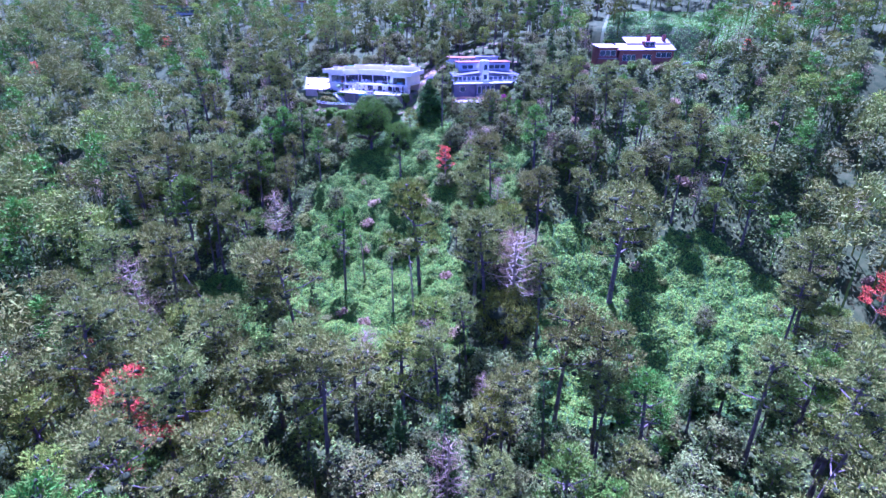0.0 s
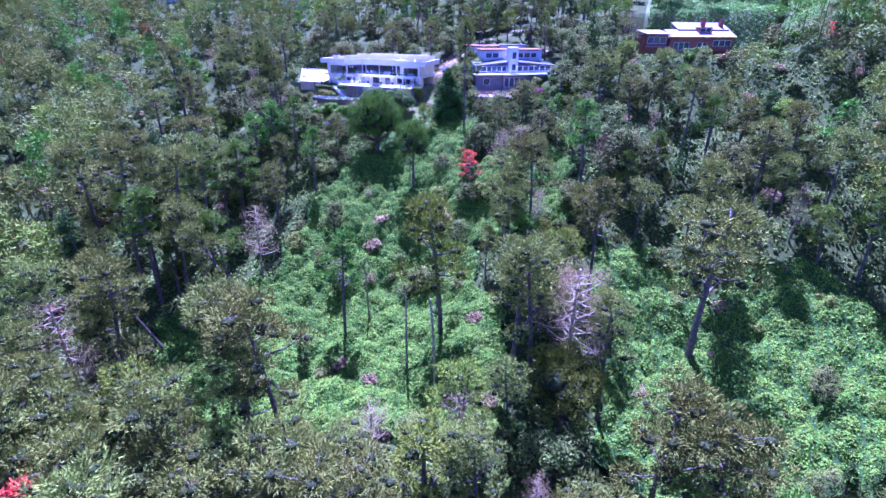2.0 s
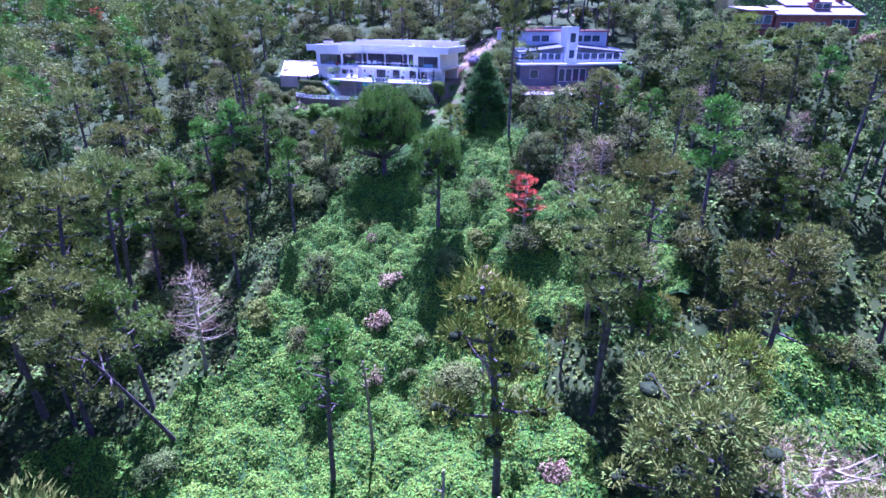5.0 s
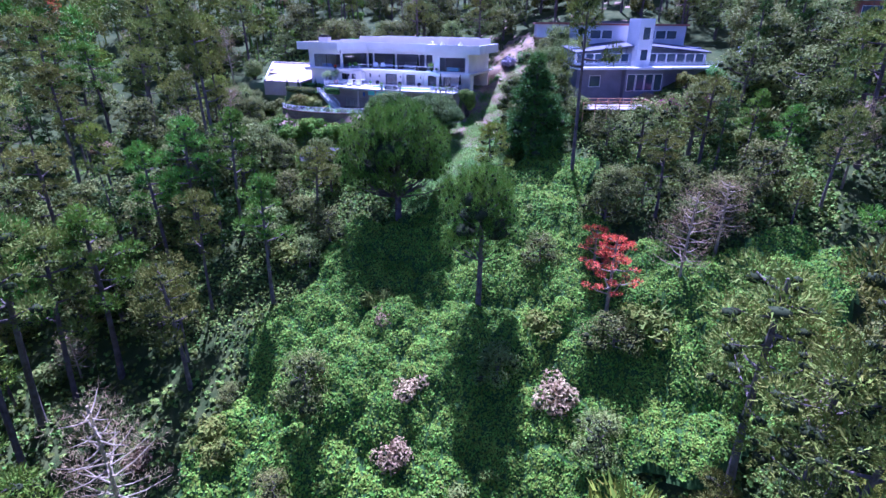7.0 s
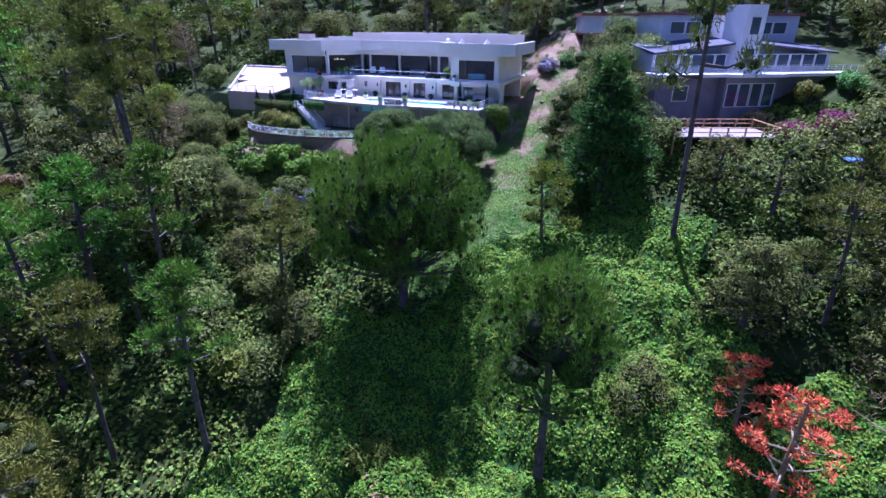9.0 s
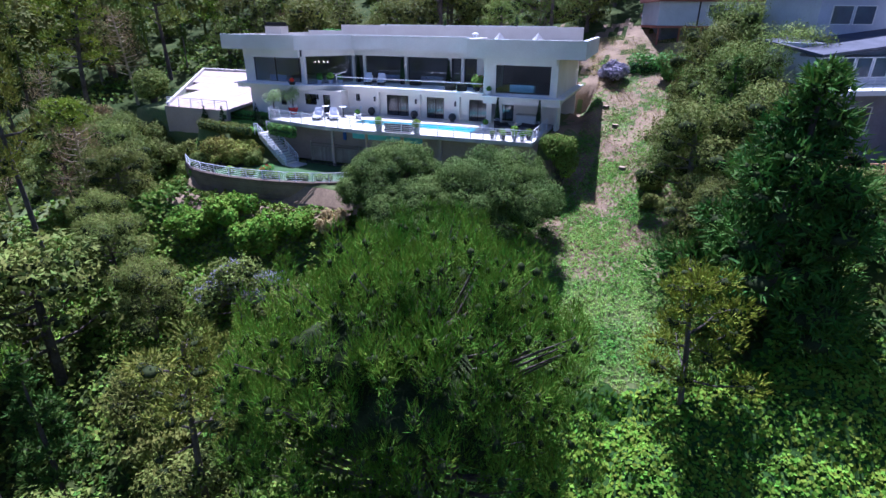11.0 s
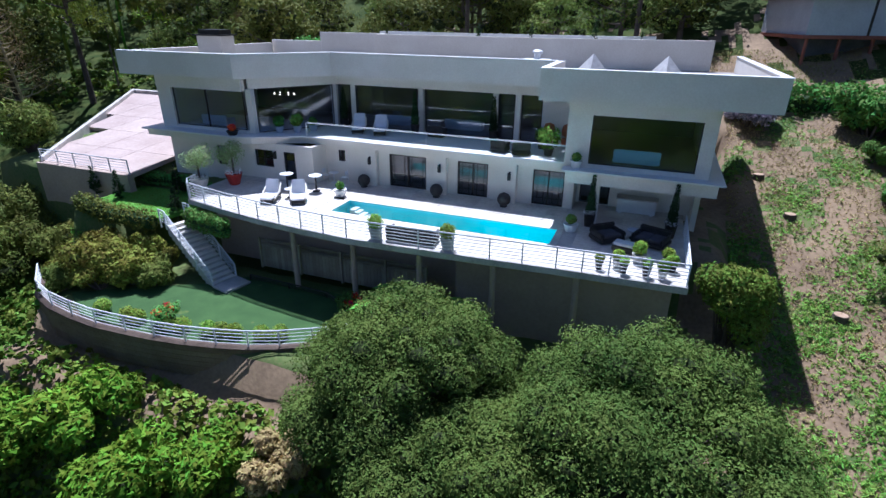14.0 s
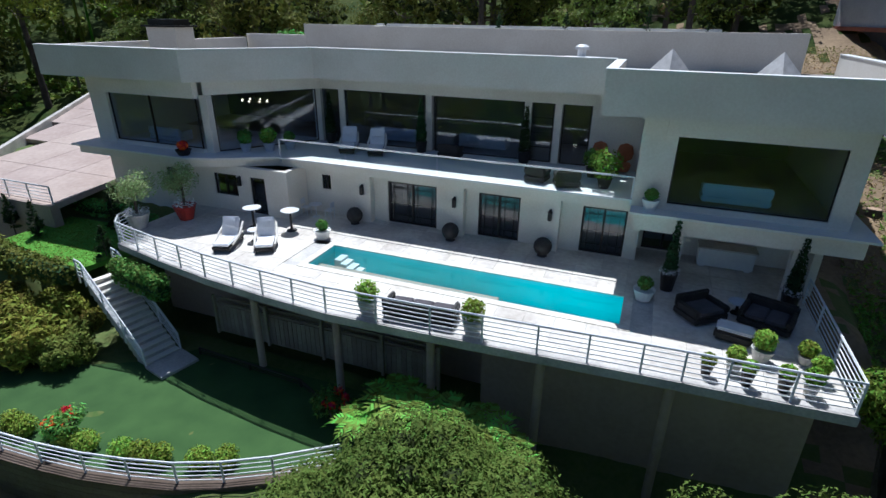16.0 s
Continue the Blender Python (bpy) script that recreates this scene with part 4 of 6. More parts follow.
def clearing(x, y):
    return within(GLADES[0], x, y) | within(GLADES[1], x, y) | within(GLADES[2], x, y)

def blocked(x, y, r):
    for x0, x1, y0, y1 in ((-24, 30, -20, 24), (-44, -16, -2, 25), (41, 68, -6, 28), (24, 54, 26, 42), (27, 42, -1, 24), (22, 32, -26, 34), (13, 29, -38, -20), (90, 130, 36, 66), (100, 150, 60, 84), (48, 76, 6, 28), (-206, -178, 76, 100), (-106, -94, 90, 104)):
        if x0 < x < x1 and y0 < y < y1:
            return True
    return any((x - a) ** 2 + (y - b) ** 2 < (r + c) ** 2 * 0.5 for a, b, c in taken)

KINDS = {"pine": PINES, "oak": OAKS[:3], "fir": FIRS, "dead": DEADS, "red": REDS, "bush": BUSHES}
LIMIT = {"pine": 230, "oak": 170, "fir": 180, "dead": 60, "red": 20, "bush": 290}
rnd = random.Random(7)
spots = []
y = -230.0
while y < 330:
    step = 7.0 if y < 75 else 8.6 if y < 130 else 11.0
    x = -330.0 + rnd.uniform(0, 3)
    while x < 300:
        px, py = x + rnd.uniform(-0.4, 0.4) * step, y + rnd.uniform(-0.4, 0.4) * step
        x += step
        ahead = (px - 80) * -0.35 + (py + 160) * 0.94
        side = abs((px - 95) * 0.94 + (py + 185) * 0.35)
        u, s, pick, turn, tilt = rnd.random(), rnd.random(), rnd.random(), rnd.uniform(0, 360), rnd.uniform(-4, 4)
        if ahead < -55 or side > 40 + 0.92 * max(ahead + 60, 0) or blocked(px, py, 2.0):
            continue
        if 80 < px < 140 and 8 < py < 36 or 40 < px < 80 and -12 < py < 2:
            kind, size = ("bush", 0.8 + 0.6 * s) if u < 0.7 else ("oak", 0.5 + 0.3 * s)
        elif clearing(px, py):
            if u < 0.42:
                kind, size = "bush", 0.5 + 0.9 * s
            elif u < 0.5:
                kind, size = "oak", 0.5 + 0.35 * s
            else:
                continue
        elif u < 0.43:
            kind, size = "pine", 0.7 + 0.5 * s
        elif u < 0.62:
            kind, size = "oak", 0.95 + 0.55 * s
        elif u < 0.77:
            kind, size = "fir", 0.6 + 0.6 * s
        elif u < 0.83:
            kind, size = "dead", 0.5 + 0.4 * s
        elif u < 0.836:
            kind, size = "red", 0.5 + 0.4 * s
        else:
            kind, size = "bush", 0.8 + 0.8 * s
        if 0 < px < 38 and -46 < py < -16 and kind != "bush":
            kind, size, pick = ("oak", 0.45 + 0.35 * s, pick) if u < 0.5 else ("bush", 0.7 + 0.6 * s, pick)
        if -45 < px < 16 and -64 < py < -14 and kind in ("pine", "fir", "dead") and u > 0.16:
            kind, size = ("oak", 0.8 + 0.6 * s) if pick < 0.75 else ("bush", 0.9 + 0.8 * s)
        if -16 < px < 6 and -60 < py < -43 and kind != "dead":
            kind, size = "fir", 0.85 + 0.4 * s
        if kind == "pine" and abs(px - 20) < 60 and 18 < py < 60:
            size *= 0.8
        if kind in ("pine", "fir", "dead") and py < -40:
            size *= 1.0 + 0.35 * min(1.0, (-40 - py) / 30)
        t = max(0.0, min(1.0, ((px - 90) * -70 + (py + 115) * 95) / (70**2 + 95**2)))
        spots.append((math.hypot(px - (90 - 70 * t), py - (-115 + 95 * t)), kind, int(pick * len(KINDS[kind])), px, py, size, turn, tilt))
    y += step
spots.sort()
done, far_spots = {k: 0 for k in KINDS}, {}
for d, kind, i, px, py, size, turn, tilt in spots:
    src = KINDS[kind][i]
    if done[kind] < LIMIT[kind]:
        done[kind] += 1
        put(src, px, py, size, turn, tilt=tilt)
    else:
        far_spots.setdefault((kind, i), []).append((px, py, size, turn))

# the woods farther off, one object for each look
for n, ((kind, i), some) in enumerate(sorted(far_spots.items())):
    src = KINDS[kind][i]
    far = [o for o in src.children if not o.name.startswith(("trunk", "stem"))][0]
    co = np.zeros(len(far.data.vertices) * 3, np.float32)
    far.data.vertices.foreach_get("co", co)
    n_leaf = LEAF_COUNT[far.data.name]
    q = co[:n_leaf * 9].reshape(-1, 3, 3)[::8]
    mid = q.mean(1, keepdims=True)
    q = (mid + (q - mid) * 2.2).reshape(-1, 3)
    heart = co[n_leaf * 9:].reshape(-1, 3)
    hubs = heart.reshape(-1, len(ICO_V), 3)[::2, ICO_F].reshape(-1, 3) if len(heart) else heart
    h = q[:, 2].max() * 0.8
    trunk = np.array([p for a in (0, 2.1, 4.2) for p in ((0.3 * math.cos(a), 0.3 * math.sin(a), -1.0), (0.3 * math.cos(a + 2.1), 0.3 * math.sin(a + 2.1), -1.0), (0, 0, h))])
    vs = []
    for px, py, size, turn in some:
        c, sn = math.cos(math.radians(turn)), math.sin(math.radians(turn))
        p = np.concatenate([q, hubs, trunk]) * size
        vs.append(np.stack([p[:, 0] * c - p[:, 1] * sn + px, p[:, 0] * sn + p[:, 1] * c + py, p[:, 2] + g(px, py)], 1))
    v = np.concatenate(vs)
    tagged(foliage("far_woods", (v, np.arange(len(v)).reshape(-1, 3)), far.data.materials[0]), "wooded hillside of mixed pines and oaks farther off", "woodland", kind="stuff")

# ---- low growth over the ground ----
def mounds(x, y, cell, h, seed):
    """Overlapping domes, one in each cell of a jittered grid."""
    best = np.zeros(np.shape(x))
    for i in (-1, 0, 1):
        for j in (-1, 0, 1):
            a, b = np.floor(x / cell) + i, np.floor(y / cell) + j
            u, v, w = (np.mod(np.sin(a * p + b * q + seed) * 43758.5453, 1.0) for p, q in ((127.1, 311.7), (269.5, 183.3), (113.5, 271.9)))
            r = cell * (0.5 + 0.4 * w)
            d2 = (x - (a + 0.15 + 0.7 * u) * cell) ** 2 + (y - (b + 0.15 + 0.7 * v) * cell) ** 2
            best = np.maximum(best, h * (0.45 + 0.55 * w) * (1 - d2 / r**2))
    return best

def vine_top(x, y):
    return ground(x, y) + mounds(x, y, 6.0, 2.8, 1.0) + mounds(x, y, 2.3, 1.0, 2.0) + mounds(x, y, 0.9, 0.3, 3.0)

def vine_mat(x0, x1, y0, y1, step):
    """A billowing sheet over the clearing, coloured as the shade under its leaves."""
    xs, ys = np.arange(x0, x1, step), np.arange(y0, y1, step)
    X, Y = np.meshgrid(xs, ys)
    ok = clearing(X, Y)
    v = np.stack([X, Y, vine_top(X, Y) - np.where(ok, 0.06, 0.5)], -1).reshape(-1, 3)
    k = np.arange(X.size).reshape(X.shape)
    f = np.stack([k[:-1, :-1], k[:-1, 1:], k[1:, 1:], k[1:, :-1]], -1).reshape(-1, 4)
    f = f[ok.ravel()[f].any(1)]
    return tagged(foliage("vine_mat", (v, f), M_VINEMAT), "dark green sheet for the shade beneath the vine leaves", "vines", kind="stuff")

def vine_leaves(name, label, box4, density, size, seed):
    rng = np.random.default_rng(seed)
    x0, x1, y0, y1 = box4
    n = int((x1 - x0) * (y1 - y0) * density)
    x, y = rng.uniform(x0, x1, n), rng.uniform(y0, y1, n)
    ok = clearing(x, y)
    x, y = x[ok], y[ok]
    z = vine_top(x, y)
    e = 0.15
    nn = np.stack([(z - vine_top(x + e, y)) / e, (z - vine_top(x, y + e)) / e, np.ones(len(x))], 1)
    nn /= np.linalg.norm(nn, axis=1)[:, None]
    nn = nn + rng.normal(size=nn.shape) * 0.38
    nn /= np.linalg.norm(nn, axis=1)[:, None]
    t = np.cross(nn, rng.normal(size=nn.shape))
    t /= np.linalg.norm(t, axis=1)[:, None] + 1e-9
    b = np.cross(nn, t)
    ln = size * rng.uniform(0.6, 1.4, len(x))[:, None]
    p = np.stack([x, y, z + rng.uniform(-0.02, 0.16, len(x))], 1)
    v = np.stack([p - t * ln, p - b * ln * 0.7, p + t * ln - nn * ln * 0.25, p + b * ln * 0.7], 1).reshape(-1, 3)
    return tagged(foliage(name, (v, np.arange(len(v)).reshape(-1, 4)), M_IVY), label, "undergrowth", kind="stuff")

def cover(name, label, boxes, density, size, leaf, keep, seed, lift=0.35, category="undergrowth", narrow=0.75):
    rng = np.random.default_rng(seed)
    vs, fs, n0 = [], [], 0
    for x0, x1, y0, y1 in boxes:
        n = int((x1 - x0) * (y1 - y0) * density)
        xs, ys = rng.uniform(x0, x1, n), rng.uniform(y0, y1, n)
        ok = keep(xs, ys, rng)
        xs, ys = xs[ok], ys[ok]
        mound = mounds(xs, ys, 3.4, 0.9, 4.0)
        c = np.stack([xs, ys, ground(xs, ys) + lift * (0.15 + 1.6 * mound) * rng.uniform(0.6, 1.1, len(xs))], 1)
        v, f = leaves(c, np.full(len(c), size * 0.7), len(c) * 4, size, rng, 0.5, 0.9, narrow)
        vs.append(v); fs.append(f + n0); n0 += len(v)
    return tagged(foliage(name, (np.concatenate(vs), np.concatenate(fs)), leaf), label, category, kind="stuff")

def off_house(x, y, rng):
    return ~(((x > -19) & (x < 22.5) & (y > -3.4) & (y < 22)) | ((x > -14) & (x < 5.5) & (y > -10.5)) & (y < 0) | ((x < -17) & (x > -50) & (y > 0) & (y < 25)))

def near_zone(x, y):
    return (x > -32) & (x < 70) & (y > -56)

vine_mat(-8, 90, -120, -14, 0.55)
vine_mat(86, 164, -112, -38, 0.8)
vine_leaves("vine_blanket", "thick blanket of bright green vines over the slope", (-8, 92, -120, -58), 38, 0.18, 3)
vine_leaves("vine_blanket", "thick blanket of bright green vines in the far clearing", (86, 164, -112, -38), 24, 0.22, 4)
vine_leaves("vine_blanket", "thick blanket of bright green vines near the house", (-2, 86, -58, -14), 62, 0.14, 13)
scrub = cover("scrub_cover", "patchy grey-green scrub covering the hillside", [(-60, 170, -150, 60)], 1.5, 0.3, M_IVY2,
              lambda x, y, r: off_house(x, y, r) & ~near_zone(x, y) & ~clearing(x, y) & (np.sin(x * 0.21) * np.sin(y * 0.17 + x * 0.05) + r.normal(size=len(x)) * 0.5 > -1.2), 4, 0.7)
scrub_near = cover("scrub_cover", "patchy grey-green scrub between the trees", [(-32, 80, -56, 10)], 9, 0.2, M_IVY2,
              lambda x, y, r: off_house(x, y, r) & ~clearing(x, y) & ~((x > 19) & (x < 34) & (y > -30)) & (np.sin(x * 0.31) * np.sin(y * 0.27 + x * 0.05) + r.normal(size=len(x)) * 0.5 > -0.7), 14, 0.6)
near_green = cover("wild_greens", "lush green weeds and brambles below the garden", [(-30, 34, -26, -6)], 24, 0.13, M_IVY,
                   lambda x, y, r: off_house(x, y, r) & ~((y > -13) & (x > -15) & (x < 6)) & (x < 20.5) & (r.uniform(size=len(x)) > 0.25), 6, 0.35)
grass = cover("meadow_grass", "rough sunlit grass on the slope beside the house", [(19, 37, -31, 6), (20, 36, 6, 30), (-34, -14, -22, 2)], 60, 0.13, M_TURFLEAF,
              lambda x, y, r: off_house(x, y, r) & (np.sin(x * 0.9) * np.sin(y * 0.7) + r.normal(size=len(x)) * 0.7 < 0.1 - 0.07 * y), 8, 0.16, "grass", 0.2)

far_meadow = cover("meadow_grass", "pale green meadow on the hill behind the brown house", [(92, 160, 58, 96)], 6, 0.25, M_TURFLEAF, lambda x, y, r: x > 0, 18, 0.2, "grass")
dry_grass = cover("dry_grass", "short dry brown-green grass on the worn slope", [(20.5, 34, -9, 34), (-12, 22, 22, 34)], 55, 0.06, M_DRYGRASS,
                  lambda x, y, r: off_house(x, y, r) & (np.sin(x * 0.7 + 1) * np.sin(y * 0.5) + r.normal(size=len(x)) * 0.6 > -0.5), 9, 0.07, "grass", 0.25)

# templates stand out of sight under the hill among the far woods
for k, ob in enumerate(PINES + OAKS + FIRS + DEADS + REDS + BUSHES + [SNAG]):
    tx, ty = -60 + 11.0 * k, 150 + 6.0 * (k % 3)
    ob.matrix_world = pose(tx, ty, g(tx, ty) - 0.15)
# ---- rails, stairs, lawns and walls round the house ----
def railing(name, pts, height, rails, label, post_every=1, metal=M_STEEL):
    ob = thing(name, (0, 0, 0), label, "railing")
    for i, (x, y, z) in enumerate(pts):
        if i % post_every == 0 or i == len(pts) - 1:
            part("post", box(bmesh.new(), x - 0.03, x + 0.03, y - 0.03, y + 0.03, z - 0.25, z + height), metal, ob)
    for k in range(rails):
        zz = height * (k + 1) / rails
        bm = tube(bmesh.new(), [(x, y, z + zz) for x, y, z in pts], [0.042 if k == rails - 1 else 0.021] * len(pts), 6)
        part("top_rail" if k == rails - 1 else "rail", bm, metal, ob)
    return ob

edge = []
for a, b in zip(deck_edge, deck_edge[1:]):
    edge += [(a[0], a[1] + 0.08, 0.0), ((a[0] + b[0]) / 2, (a[1] + b[1]) / 2 + 0.08, 0.0)]
edge += [(19.72, -2.4, 0.0), (19.72, 0.0, 0.0), (19.72, 2.2, 0.0), (19.72, 4.3, 0.0)]
railing("terrace_railing", edge, 1.05, 6, "pale grey steel railing along the terrace edge")
railing("side_railing", [(-9.6, -1.4, 0), (-10.3, -0.7, 0), (-10.5, 0.2, 0)], 1.05, 6, "pale grey steel railing at the terrace corner")
railing("balcony_railing", [(-5.0, 5.3, FLOOR2), (-1, 5.3, FLOOR2), (4, 5.3, FLOOR2), (9, 5.3, FLOOR2), (12.85, 5.3, FLOOR2)], 0.95, 1, "thin top rail of the glass balcony balustrade", 9)
for x0, x1 in ((-4.9, -1.05), (-0.95, 3.95), (4.05, 8.95), (9.05, 12.8)):
    gp = tagged(part("glass_panel", B(x0, x1, 5.285, 5.297, FLOOR2 + 0.05, FLOOR2 + 0.92), M_CLEAR), "clear frameless glass balustrade panel on the balcony", "balustrade", "balustrade panels")
    gp.visible_shadow = False
# hill rail round the lower lawn
lawn_edge = [(-16.5, -7.6), (-14.4, -9.1), (-12.4, -9.75), (-10.4, -10.05), (-8.4, -10.2), (-6.4, -10.1), (-4.6, -9.95), (-2.8, -9.7), (-1.2, -9.35), (0.4, -8.9), (1.8, -8.3), (3.2, -7.5), (5.0, -6.2)]
railing("lawn_railing", [(x, y + 0.25, -4.2) for x, y in lawn_edge], 0.95, 5, "pale grey steel railing along the lower lawn")
wall = thing("retaining_wall", (0, 0, 0), "curved retaining wall of stacked dark timbers below the lawn", "wall", kind="structure")
for k in range(6):
    part("timber", strip(lawn_edge, 0.3, -6.0 + 0.3 * k, -5.715 + 0.3 * k), M_TIMBER, wall)
part("cap", strip([(x, y - 0.06) for x, y in lawn_edge], 0.5, -4.2, -4.13), M_TIMBER, wall)
lawn = [(-13.0, -8.0), (-10.2, -9.5), (-6.4, -9.6), (-2.8, -9.2), (0.4, -8.4), (3.2, -7.0), (5.2, -5.5), (5.2, -2.2), (-4.7, -2.3), (-6.2, -4.0), (-10.0, -6.0)]
tagged(part("lower_lawn", prism(lawn, -4.4, -4.2), M_TURF), "oval of dark green artificial turf below the terrace", "lawn", kind="structure")
tagged(part("upper_lawn", prism([(-18.4, -1.6), (-11.2, -2.6), (-10.6, 2.0), (-13.4, 2.4), (-18.4, 2.2)], -1.45, -1.2), M_LAWN), "vivid green lawn beside the house", "lawn", kind="structure")
def blades(name, label, poly, z, leaf, count, seed):
    """Short blades over a lawn's outline."""
    rng = np.random.default_rng(seed)
    xs, ys = [p[0] for p in poly], [p[1] for p in poly]
    out = []
    while len(out) < count:
        x, y = rng.uniform(min(xs), max(xs)), rng.uniform(min(ys), max(ys))
        ins = False
        for (xa, ya), (xb, yb) in zip(poly, poly[1:] + poly[:1]):
            if (ya > y) != (yb > y) and x < (xb - xa) * (y - ya) / (yb - ya) + xa:
                ins = not ins
        if ins:
            out.append((x, y, z))
    return tagged(foliage(name, leaves(out, np.full(len(out), 0.03), len(out) * 4, 0.035, rng, 0.6, 0.8, 0.4), leaf), label, "grass", kind="stuff")

blades("lawn_blades", "short vivid green blades of the upper lawn", [(-18.4, -1.6), (-11.2, -2.6), (-10.6, 2.0), (-13.4, 2.4), (-18.4, 2.2)], -1.19, M_FERN, 4000, 501)
# stair
stair = thing("garden_stair", (0, 0, 0), "pale stone stair with steel rails down to the lawn", "stairs")
T0, T1 = Vector((-9.6, -2.6, -1.2)), Vector((-5.6, -3.6, -4.2))
D = (T1 - T0); D.z = 0
ln = D.length; D.normalize(); N = Vector((-D.y, D.x, 0))
n_st = 14
for k in range(n_st):
    a, b = T0 + D * (ln * k / n_st), T0 + D * (ln * (k + 1) / n_st)
    z = -1.2 - 3.0 * k / n_st
    part("step", prism([tuple((a - N * 0.75)[:2]), tuple((b - N * 0.75)[:2]), tuple((b + N * 0.75)[:2]), tuple((a + N * 0.75)[:2])], z - 0.7, z - 0.065), M_STONE, stair)
    q0, q1 = a - D * 0.0, b + D * 0.02
    # treads get a lighter colour than the risers to mimic sun on top
    part("tread", prism([tuple((q0 - N * 0.75)[:2]), tuple((q1 - N * 0.75)[:2]), tuple((q1 + N * 0.75)[:2]), tuple((q0 + N * 0.75)[:2])], z - 0.062, z), M_STUCCO, stair, "pale stone tread, lightened as if sunlit")
e = T1 + D * 0.75
part("landing", prism([tuple((T1 - N * 0.85)[:2]), tuple((e - N * 0.85 + D * 0.6)[:2]), tuple((e + N * 0.85 + D * 0.6)[:2]), tuple((T1 + N * 0.85)[:2])], -4.3, -4.08), M_STONE, stair)
for sgn in (-0.8, 0.8):
    pts = [tuple(T0 - D * 0.6 + N * sgn)] + [tuple(T0 + (T1 - T0) * f + N * sgn) for f in (0, 0.33, 0.66, 1.0)]
    railing("stair_railing", pts, 0.95, 5, "steel railing beside the garden stair")
# board fence under the terrace
fence = thing("board_fence", (0, 0, 0), "weathered board fence with lattice top below the terrace", "fence")
for k in range(48):
    x = -5.0 + k * 0.24
    part("board", B(x, x + 0.22, -0.72 - 0.002 * (k % 3), -0.69, -4.25, -2.75), M_WOOD, fence)
for z in (-4.0, -2.72, -2.4):
    part("fence_rail", B(-5.0, 6.5, -0.688, -0.63, z, z + 0.09), M_WOOD, fence)
lat = bmesh.new()
for k in range(96):
    x = -5.0 + k * 0.12
    box(lat, x, x + 0.025, -0.70, -0.69, -2.63, -2.4)
part("lattice", lat, M_WOOD, fence)
for x in (-5.1, -2.1, 0.9, 3.9, 6.5):
    part("fence_post", B(x, x + 0.12, -0.86, -0.72, -4.3, -2.2), M_WOOD, fence)
railing("low_edging", [(-4.4, -2.7, -4.2), (-1.5, -2.8, -4.2), (1.2, -2.9, -4.2), (3.6, -4.0, -4.2)], 0.35, 3, "low dark rail edging the turf", 1, M_BRONZE)
tagged(part("tarp", B(-1.6, -1.25, 0.35, 0.58, -2.0, -1.2, bev=0.04), M_LILAC), "blue cloth hanging on the shaded wall", "cloth")
# driveway
drive = thing("driveway", (0, 0, 0), "pale pinkish concrete driveway court beside the house", "driveway", kind="structure")
for j in range(5):
    y0, y1 = 1.2 + 4 * j, 5.2 + 4 * j
    left0, left1 = -27.0 - 0.66 * (y0 - 1.2), -27.0 - 0.66 * (y1 - 1.2)
    cuts = [-17.4, -21.4, -25.4, -29.4, -33.4]
    for k, xr in enumerate(cuts):
        xl = cuts[k + 1] if k + 1 < len(cuts) else -60
        a0, a1 = max(xl, left0), max(xl, left1)
        if xr - a0 < 0.3:
            continue
        part("slab", prism([(a0 + 0.02, y0 + 0.02), (xr - 0.02, y0 + 0.02), (xr - 0.02, y1 - 0.02), (a1 + 0.02, y1 - 0.02)], 1.3, 1.62), M_DRIVE, drive)
part("curb", strip([(-17.6, 21.6), (-40.4, 21.6), (-27.1, 1.1)], 0.35, -1.5, 1.95), M_STONE, drive)
railing("drive_railing", [(x, 0.9, 0.12) for x in np.linspace(-26.8, -17.5, 6)], 1.0, 5, "white steel railing along the driveway edge")
tagged(part("driveway_wall", B(-27.1, -17.4, 0.6, 1.1, -4.5, 0.08), M_WALL_LOW), "low tan wall holding the driveway court", "wall", kind="structure")
drive.matrix_world = Matrix.Translation((0, 1.2, -1.5)) @ pose(0, 0, 0, 6) @ Matrix.Translation((0, -1.2, 0))
# walls behind the house
bw = tagged(part("hill_wall", strip([(-8, 22.5), (4, 22.0), (14, 21.6), (16.5, 23.5)], 0.35, 5.0, 9.4), M_WHITE), "white stucco retaining wall on the hill behind", "wall", kind="structure")
for x, y in ((24.4, 14.1), (25.9, 10.3), (27.5, 3.0)):
    st = thing("tree_stump", (x, y, g(x, y)), "low sawn tree stump in the dry grass", "stump", "stumps")
    part("bark", lathe([(0.42, -0.3), (0.36, 0.1), (0.34, 0.24)], 12), M_BARK, st)
    part("cut_face", lathe([(0.31, 0.243), (0.31, 0.25)], 12), M_STUMP, st)
rock = bmesh.new()
bmesh.ops.create_icosphere(rock, subdivisions=3, radius=1.0)
for v in rock.verts:
    v.co *= 1 + 0.25 * noise.noise(v.co * 1.3)
    v.co.z *= 0.6
rk = tagged(part("boulder", rock, M_STONE), "pale grey boulder on the slope", "rock")
rk.matrix_world = pose(37, -23, g(37, -23) + 0.2) @ Matrix.Scale(0.6, 4)
LOG = thing("fallen_log", (58, -41, g(58, -41) + 0.3), "bleached fallen trunk lying in the vines", "log", rz=40)
part("log", tube(bmesh.new(), [(-3, 0, 0), (0, 0.2, 0.1), (3.4, 0, 0.2)], [0.3, 0.26, 0.14], 8), M_DEADWOOD, LOG)

